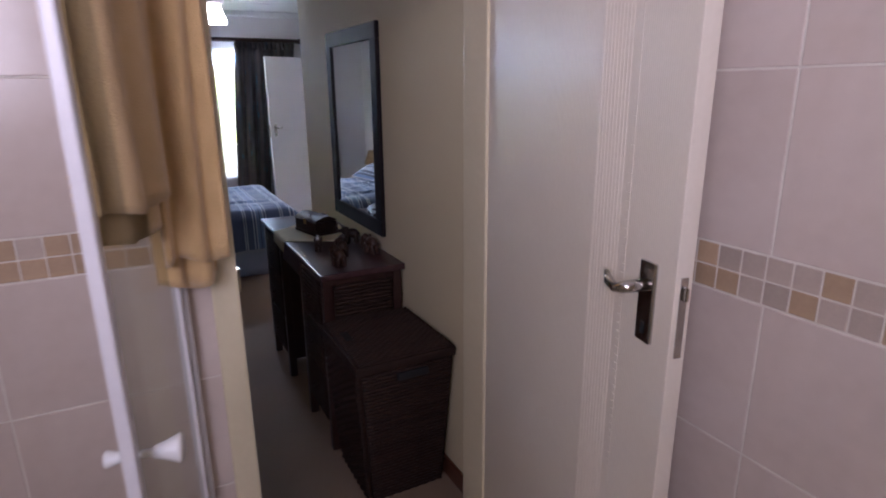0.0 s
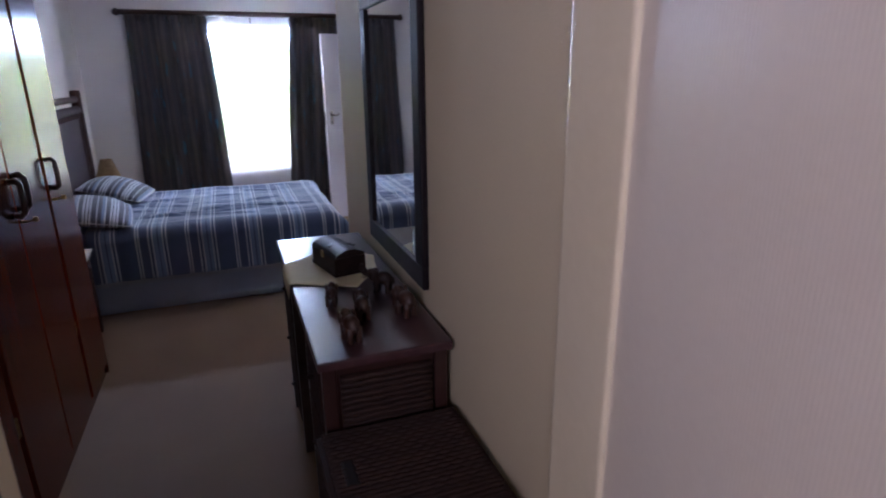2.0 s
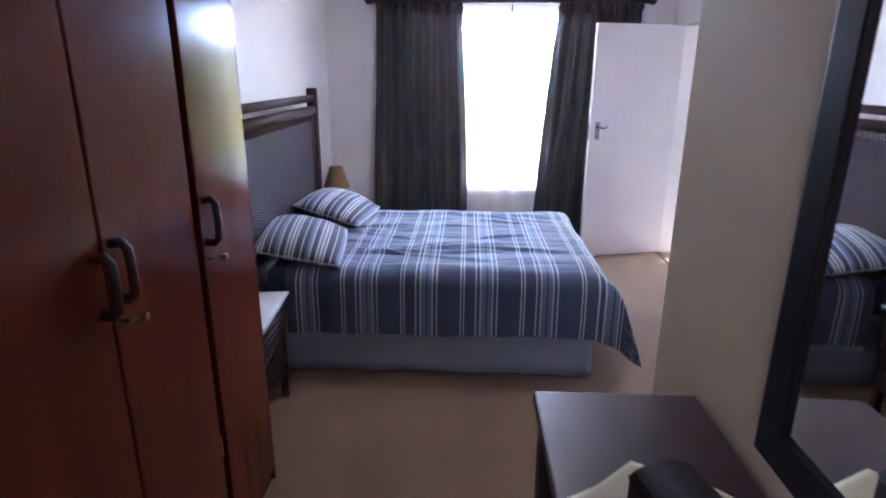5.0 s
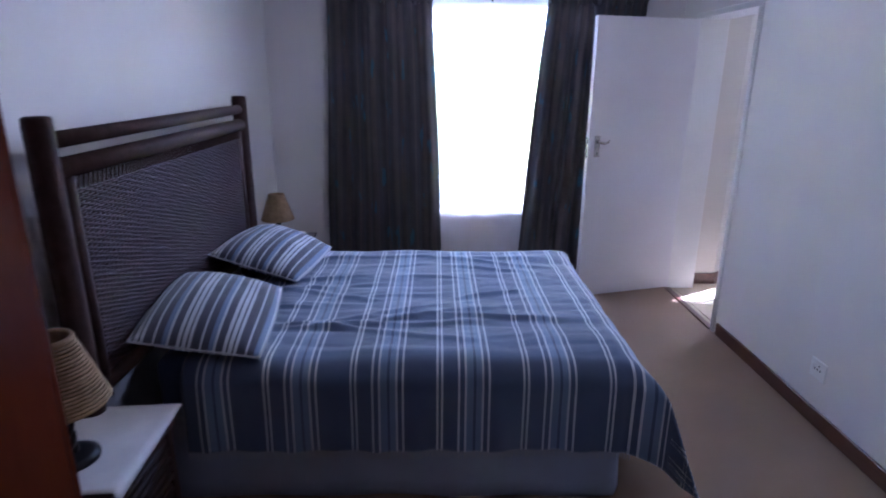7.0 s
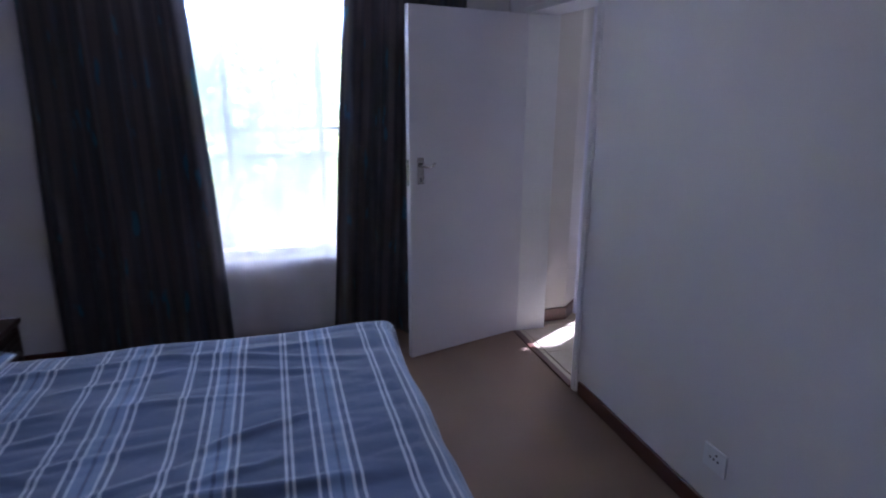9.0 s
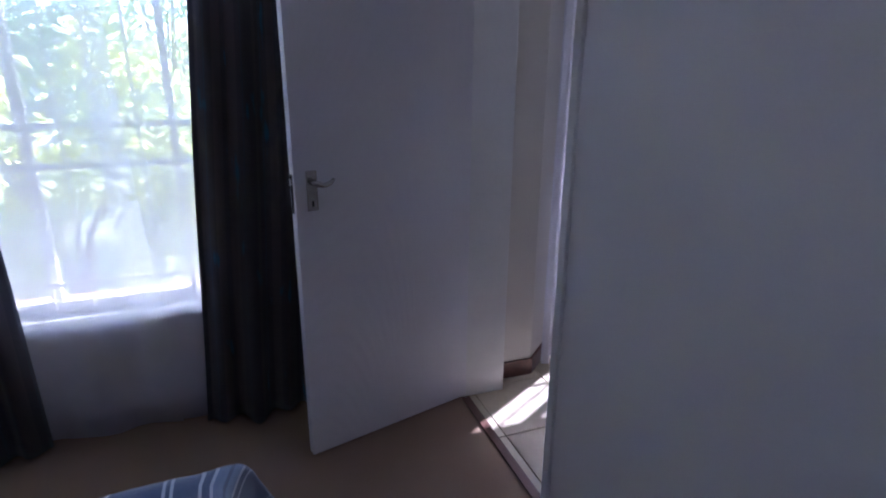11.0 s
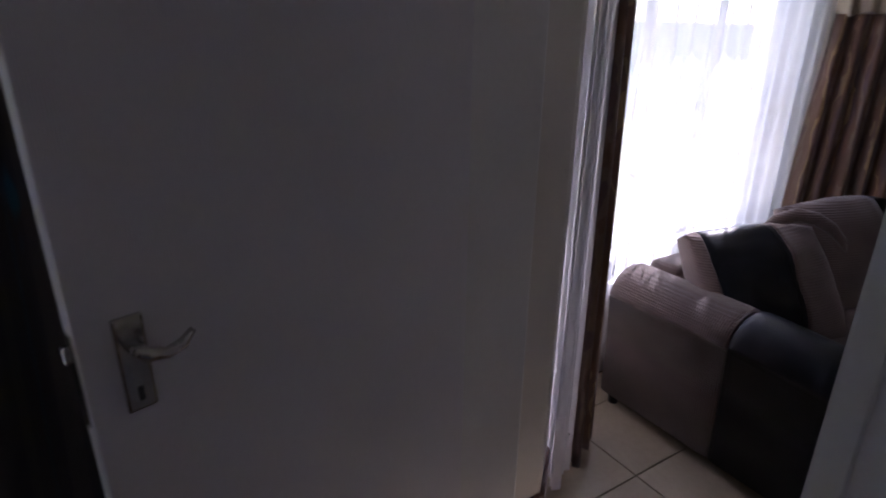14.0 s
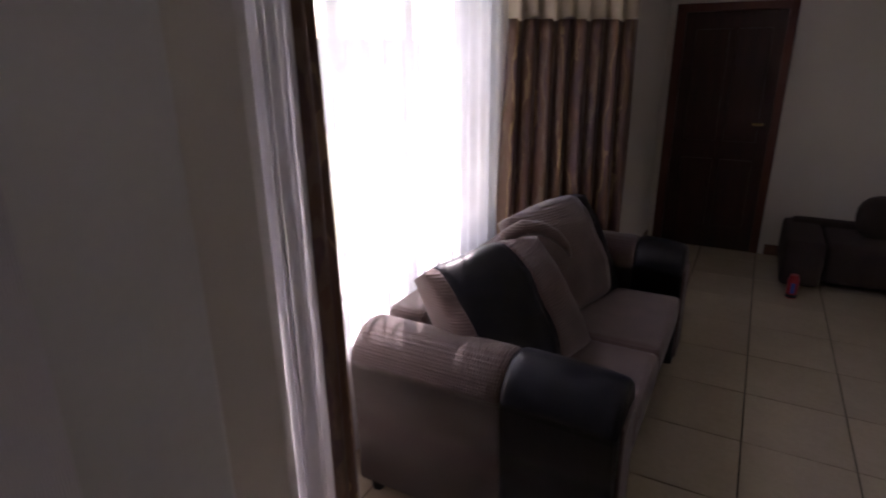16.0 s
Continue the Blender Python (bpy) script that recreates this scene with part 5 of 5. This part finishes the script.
def back_cushion(x0, x1, m, bands):
    """A soft leaning cushion in sewn panels; bands are (from, to, material)."""
    def shell(u, v, side):
        a, b = 2 * u - 1, 2 * v - 1
        e = max(0, (1 - abs(a) ** 2.6) * (1 - abs(b) ** 2.4)) ** 0.5
        sag = 0.02 * math.sin(3 * u + 2 * v)
        x = x0 + (x1 - x0) * u
        return Vector((x * 1.0, side * (0.03 + 0.085 * e) + sag * 0.3 + 0.012 * e * noise.noise((x * 8, v * 5, 3)) + 0.006 * e * noise.noise((x * 3 + v * 9, v * 16, 8)), (0.52 * v) * (1 - 0.06 * a * a) + 0.012 * noise.noise((x * 5, v * 3, 1))))
    for n, (f, t, mt, lb) in enumerate(bands):
        bm = B()
        for side in (-1, 1):
            grid(bm, 10, 22, lambda u, v: shell(f + (t - f) * u, v, side))
        for vv in (0, 1):
            grid(bm, 10, 1, lambda u, v: shell(f + (t - f) * u, vv, -1).lerp(shell(f + (t - f) * u, vv, 1), v))
        for uu in (0, 1):
            grid(bm, 1, 22, lambda u, v: shell(f + (t - f) * uu, v, -1).lerp(shell(f + (t - f) * uu, v, 1), u))
        bmesh.ops.remove_doubles(bm, verts=bm.verts, dist=0.0005)
        bmesh.ops.recalc_face_normals(bm, faces=bm.faces)
        part("back_cushion_panel", bm, mt, sofa, lb, True, turn=m)


back_cushion(-0.33, 0.33, pose(3.62, 7.05, 0.415, -38, 2, -14), ((0.0, 0.07, M_CUSH, "taupe corduroy panel"), (0.07, 0.60, M_LEATHER, "black leatherette panel"), (0.60, 1.0, M_CUSH, "taupe corduroy panel")))
back_cushion(-0.31, 0.31, pose(4.26, 7.08, 0.415, -28, 0, -14), ((0.0, 0.80, M_CUSH, "taupe corduroy panel"), (0.80, 1.0, M_LEATHER, "black leatherette panel")))
fold = [(3.80, 7.33, 0.800), (3.85, 7.30, 0.845), (3.905, 7.25, 0.872), (3.96, 7.20, 0.862), (4.01, 7.15, 0.825), (4.04, 7.11, 0.775), (4.05, 7.09, 0.73)]
part("cushion_fold", tube(B(), fold, [0.012, 0.027, 0.032, 0.030, 0.026, 0.018, 0.006], 12), M_CUSH, sofa, "rumpled corner of the taupe cushion cover", True)

# ---- lounge: curtains ----
LTOP = 2.28
for tp, bt, sd, nf, txt in ((((4.70, 7.66), (5.24, 7.12)), ((4.58, 7.66), (5.20, 7.10)), 51, 8, "brown and gold striped satin curtain with a cream top"), (((2.77, 7.335), (2.95, 7.435)), ((2.76, 7.32), (2.965, 7.42)), 61, 4, "brown and gold striped satin curtain drawn against the pier")):
    c = thing("curtain", (*tp[0], 0), txt, "curtain", "lounge curtains")
    bm = B()
    f = curtain_sheet(tp, bt, 0.03, 1.69, nf, 0.030, seed=sd)
    f(bm)
    part("cloth", bm, M_LCURTAIN, c, smooth=True, thick=0.004)
    bm = B()
    curtain_sheet(tp, tp, 1.69, LTOP, nf, 0.022, 8, seed=sd)(bm)
    part("top_band", bm, M_LBAND, c, "plain cream satin band", True, thick=0.004)
v = thing("voile_curtain", (3.8, 7.69, 0.05), "white voile curtain across the bay window", "net curtain", "voile curtains")
bm = B()
curtain_sheet(((2.99, 7.68), (4.70, 7.69)), ((2.99, 7.68), (4.68, 7.69)), 0.05, LTOP, 15, 0.016, seed=71)(bm)
part("cloth", bm, M_LACE2, v, smooth=True)
v = thing("voile_curtain", (2.7, 7.36, 0.05), "white voile curtain gathered against the pier", "net curtain", "voile curtains")
bm = B()
curtain_sheet(((2.63, 7.275), (2.78, 7.355)), ((2.62, 7.255), (2.77, 7.34)), 0.02, LTOP, 3, 0.014, seed=72)(bm)
part("cloth", bm, M_LACE3, v, smooth=True)
bm = B()
back = ((2.625, 7.27), (2.718, 7.392))
curtain_sheet(back, back, 0.02, LTOP, 2, 0.008, seed=73)(bm)
part("cloth", bm, M_LACE3, v, smooth=True)
part("weight", lathe(B(), (2.72, 7.30, 0.17), [(0, 0.004), (0.03, 0.005)], 8), M_PORCELAIN, v, "small white hem weight")
rail = thing("curtain_rod", (3.9, 7.6, LTOP), "white curtain rail following the bay", "curtain rod")
part("rail", tube(B(), [(2.6, 7.25, LTOP), (3.0, 7.62, LTOP), (4.68, 7.66, LTOP), (5.28, 7.08, LTOP)], 0.012, 8), M_ALU, rail)

# ---- lounge: far corner ----
can = thing("drinks_can", (5.93, 6.14, 0), "red and black can with a blue print standing on the tiles", "can")
part("body", lathe(B(), (5.93, 6.14, 0), [(0, 0.030), (0.006, 0.034), (0.125, 0.034), (0.14, 0.027), (0.145, 0.027)], 20), M_RED, can, smooth=True)
part("foot_band", lathe(B(), (5.93, 6.14, 0.008), [(0, 0.0345), (0.022, 0.0345)], 20), M_BLACK, can)
part("cap", lathe(B(), (5.93, 6.14, 0.145), [(0, 0.024), (0.012, 0.024)], 16), M_RED, can)
part("print", box(B(), 5.895, 5.899, 6.128, 6.152, 0.04, 0.11), M_BLUE, can, "plain blue printed patch")
ot = thing("armchair", (6.42, 5.75, 0), "dark brown armchair seat end against the lounge wall", "armchair")
part("arm", box(B(), 6.06, 6.74, 5.98, 6.22, 0.03, 0.34, 0.04, 3), M_DARKSOFA, ot, smooth=True)
part("seat", box(B(), 6.14, 6.74, 5.30, 5.98, 0.05, 0.33, 0.05, 3), M_DARKSOFA, ot, smooth=True)
part("back", box(B(), 6.58, 6.76, 5.30, 6.18, 0.05, 0.36, 0.06, 3), M_DARKSOFA, ot, smooth=True)
single("round_cushion", blob(B(), (6.45, 5.66, 0.46), (0.10, 0.16, 0.15), 18, 10, 0.8), M_DARKSOFA, "round dark scatter cushion on the armchair", "cushion", smooth=True, turn=None)


# ---- outdoors ----
single("ground", box(B(), -60, 70, 7.95, 90, -0.35, -0.15), M_GROUND, "sandy lawn outside the house", "ground", kind="structure")
single("pavement", box(B(), -8, 12, 7.96, 9.6, -0.15, -0.10), M_PAVE, "pale concrete apron along the house", "pavement", kind="structure")
single("eave", box(B(), 2.2, 8.0, 7.96, 8.20, 2.36, 2.44), M_TIMBER, "painted boards under the roof overhang", "eave", kind="structure")
# unseen sun blocker over the bedroom window, run on eastwards to stop stray sun
single("eave", box(box(B(), -3.0, 2.28, 7.625, 8.40, 2.29, 2.355), 2.28, 3.4, 7.97, 8.40, 2.29, 2.355), M_TIMBER, "painted boards of an unseen overhang, added to keep sun off the bedroom net", "eave", kind="structure")
single("boundary_wall", box(B(), -14, 18, 16.0, 16.2, -0.2, 1.9), M_BOUNDARY, "plastered garden wall", "wall", kind="structure")


def shrub(x, y, h, r, n, material, label, seed, trunk=True, deep=1.0):
    """A bush or small tree: tapered stems and a crown of single leaves."""
    rnd = random.Random(seed)
    e = thing("tree" if trunk else "bush", (x, y, -0.15), label, "tree" if trunk else "bush")
    bm = B()
    tips = []
    for k in range(6):
        a = rnd.uniform(0, 6.28)
        q = (x + rnd.uniform(0.2, 0.6) * r * math.cos(a), y + rnd.uniform(0.2, 0.6) * r * math.sin(a), -0.15 + h * rnd.uniform(0.5, 0.9))
        tips.append(q)
        tube(bm, [(x, y, -0.2), (x + (q[0] - x) * 0.3, y + (q[1] - y) * 0.3, h * 0.3), q], [0.06 if trunk else 0.03, 0.035 if trunk else 0.02, 0.01], 6)
    part("trunk", bm, M_BARK, e)
    verts, faces = [], []
    lobes = [(x + rnd.uniform(-1, 1) * r * 0.7, y + rnd.uniform(-1, 1) * r * 0.7 * deep, h * rnd.uniform(0.35 if trunk else 0.1, 0.95), r * rnd.uniform(0.3, 0.55)) for _ in range(14 if n < 7000 else 26)]
    for i in range(n):
        c = rnd.choice(lobes)
        d = Vector((rnd.gauss(0, 1), rnd.gauss(0, 1), rnd.gauss(0, 1))).normalized() * c[3] * rnd.uniform(0.6, 1.05)
        d.y *= deep
        p = Vector(c[:3]) + d
        t = Euler((rnd.uniform(-1, 1), rnd.uniform(-1, 1), rnd.uniform(0, 6.3))).to_matrix()
        s = rnd.uniform(0.04, 0.085)
        k = len(verts)
        for q in ((0, -1, 0), (0.38, 0, 0.08), (0, 1, 0), (-0.38, 0, 0.08)):
            verts.append(p + t @ (Vector(q) * s))
        faces.append((k, k + 1, k + 2, k + 3))
    me = bpy.data.meshes.new("crown")
    me.from_pydata(verts, [], faces)
    me.materials.append(material)
    ob = new("crown", me)
    ob.parent = e
    ob.matrix_parent_inverse = e.matrix_basis.inverted()
    ob["kind"] = "stuff"
    return e


shrub(0.1, 8.95, 1.75, 0.7, 1700, M_LEAF_Y, "sunlit yellow-green bush close to the bedroom window", 11, False, 0.3)
shrub(1.1, 8.8, 1.45, 0.65, 1600, M_LEAF_Y, "low yellow-green bush close to the bedroom window", 12, False, 0.3)
shrub(-0.85, 9.1, 1.85, 0.7, 1600, M_LEAF_Y, "sunlit yellow-green bush close to the bedroom window", 13, False, 0.3)
shrub(-1.9, 9.3, 1.7, 0.7, 2000, M_LEAF_Y, "sunlit yellow-green bush along the paving", 14, False, 0.3)
shrub(-0.9, 11.2, 2.6, 1.5, 5200, M_LEAF, "leafy green garden bush in the sun", 1)
shrub(1.3, 10.6, 2.3, 1.3, 5200, M_LEAF_Y, "yellow-green garden bush near the window", 2, False)
shrub(-2.8, 10.4, 2.8, 1.4, 4200, M_LEAF_Y, "tall yellow-green garden bush", 3)
shrub(0.4, 13.5, 4.2, 2.2, 5200, M_LEAF, "leafy garden tree behind the bushes", 4)
shrub(3.4, 13.2, 3.6, 1.8, 4200, M_LEAF, "leafy garden tree beyond the bay window", 5)
shrub(-4.5, 14.0, 4.6, 2.4, 4200, M_LEAF, "broad leafy garden tree", 6)
shrub(8.5, 13.8, 3.2, 1.8, 3200, M_LEAF, "leafy tree by the garden wall", 7)


# ---- floor and wall tiles ----
def brick_mesh(name, w, d, h, bev, material):
    bm = box(B(), 0, w, 0, d, 0, h, bev, 1)
    me = bpy.data.meshes.new(name)
    bm.to_mesh(me)
    bm.free()
    me.materials.append(material)
    return me


P = 0.40
full = brick_mesh("tile", P - 0.005, P - 0.005, 0.0095, 0.0012, M_FLOORTILE)
for i in range(-2, 12):
    for j in range(-9, 6):
        x0, y0 = 2.56 + i * P, 5.96 + j * P
        xa, xb, ya, yb = max(x0, 2.112), min(x0 + P, 6.8), max(y0, 2.6), min(y0 + P, 7.75)
        if xb - xa < 0.02 or yb - ya < 0.02:
            continue
        whole = xb - xa > P - 0.001 and yb - ya > P - 0.001
        me = full if whole else brick_mesh("tile", xb - xa - 0.005, yb - ya - 0.005, 0.0095, 0.0012, M_FLOORTILE)
        t = new("tile", me)
        t.parent = lounge_floor
        t.matrix_basis = Matrix.Translation((xa + 0.0025, ya + 0.0025, -0.0085))

# bathroom tiles: rows 0.32 high with a two-row mosaic band
Z_ROWS = [(-0.045, 0.275), (0.275, 0.595), (0.595, 0.915), (0.915, 1.227), (1.322, 1.645), (1.645, 1.965), (1.965, 2.285), (2.285, 2.55)]
east = bpy.data.objects["wall_bathroom_east"]
north = bpy.data.objects["wall_bathroom_door"]
shared = {}


def wall_tile(parent, m, w, h, material, name):
    key = (round(w, 4), round(h, 4), material.name)
    if key not in shared:
        bm = box(B(), 0, w, -0.008, 0, 0, h, 0.0015, 1)
        me = bpy.data.meshes.new(name)
        bm.to_mesh(me)
        bm.free()
        me.materials.append(material)
        shared[key] = me
    t = new(name, shared[key])
    t.parent = parent
    t.matrix_basis = m
    return t


face_e = pose(0, 0, 0, 0, 0, -90)
TW = 0.45
for z0, z1 in Z_ROWS:
    z0 = max(z0, 0)
    for k in range(-4, 3):
        a = 0.190 + k * TW
        ya, yb = max(a, -1.6), min(a + TW, 1.02)
        if yb - ya > 0.02:
            wall_tile(east, Matrix.Translation((0.84, yb - 0.002, z0 + 0.002)) @ face_e, yb - ya - 0.004, z1 - z0 - 0.004, M_WALLTILE, "tile")
    for k in range(-3, 1):
        a = -0.02 + k * TW
        xa, xb = max(a, -1.22), min(a + TW, -0.003)
        if xb - xa > 0.02:
            wall_tile(north, Matrix.Translation((xa + 0.002, 1.04, z0 + 0.002)), xb - xa - 0.004, z1 - z0 - 0.004, M_WALLTILE, "tile")
rnd = random.Random(5)
for r in range(2):
    for k in range(34):
        y = 0.978 - k * 0.049
        wall_tile(east, Matrix.Translation((0.84, y, 1.2295 + r * 0.0465)) @ face_e, 0.046, 0.0435, rnd.choice((M_MOSAIC_A, M_MOSAIC_B, M_MOSAIC_B)), "mosaic_tile")
    for k in range(20):
        wall_tile(north, Matrix.Translation((-0.052 - k * 0.049, 1.04, 1.2295 + r * 0.0465)), 0.046, 0.0435, rnd.choice((M_MOSAIC_A, M_MOSAIC_A, M_MOSAIC_B)), "mosaic_tile")
single("grout_backing", box(B(), 0.8335, 0.8395, -1.6, 1.02, 0, CEIL), M_GROUT_L, "cream grout bed on the bathroom side wall", "wall", kind="structure")
single("grout_backing", box(B(), -1.22, -0.001, 1.0335, 1.0395, 0, CEIL), M_GROUT_L, "cream grout bed behind the bathroom tiles", "wall", kind="structure")
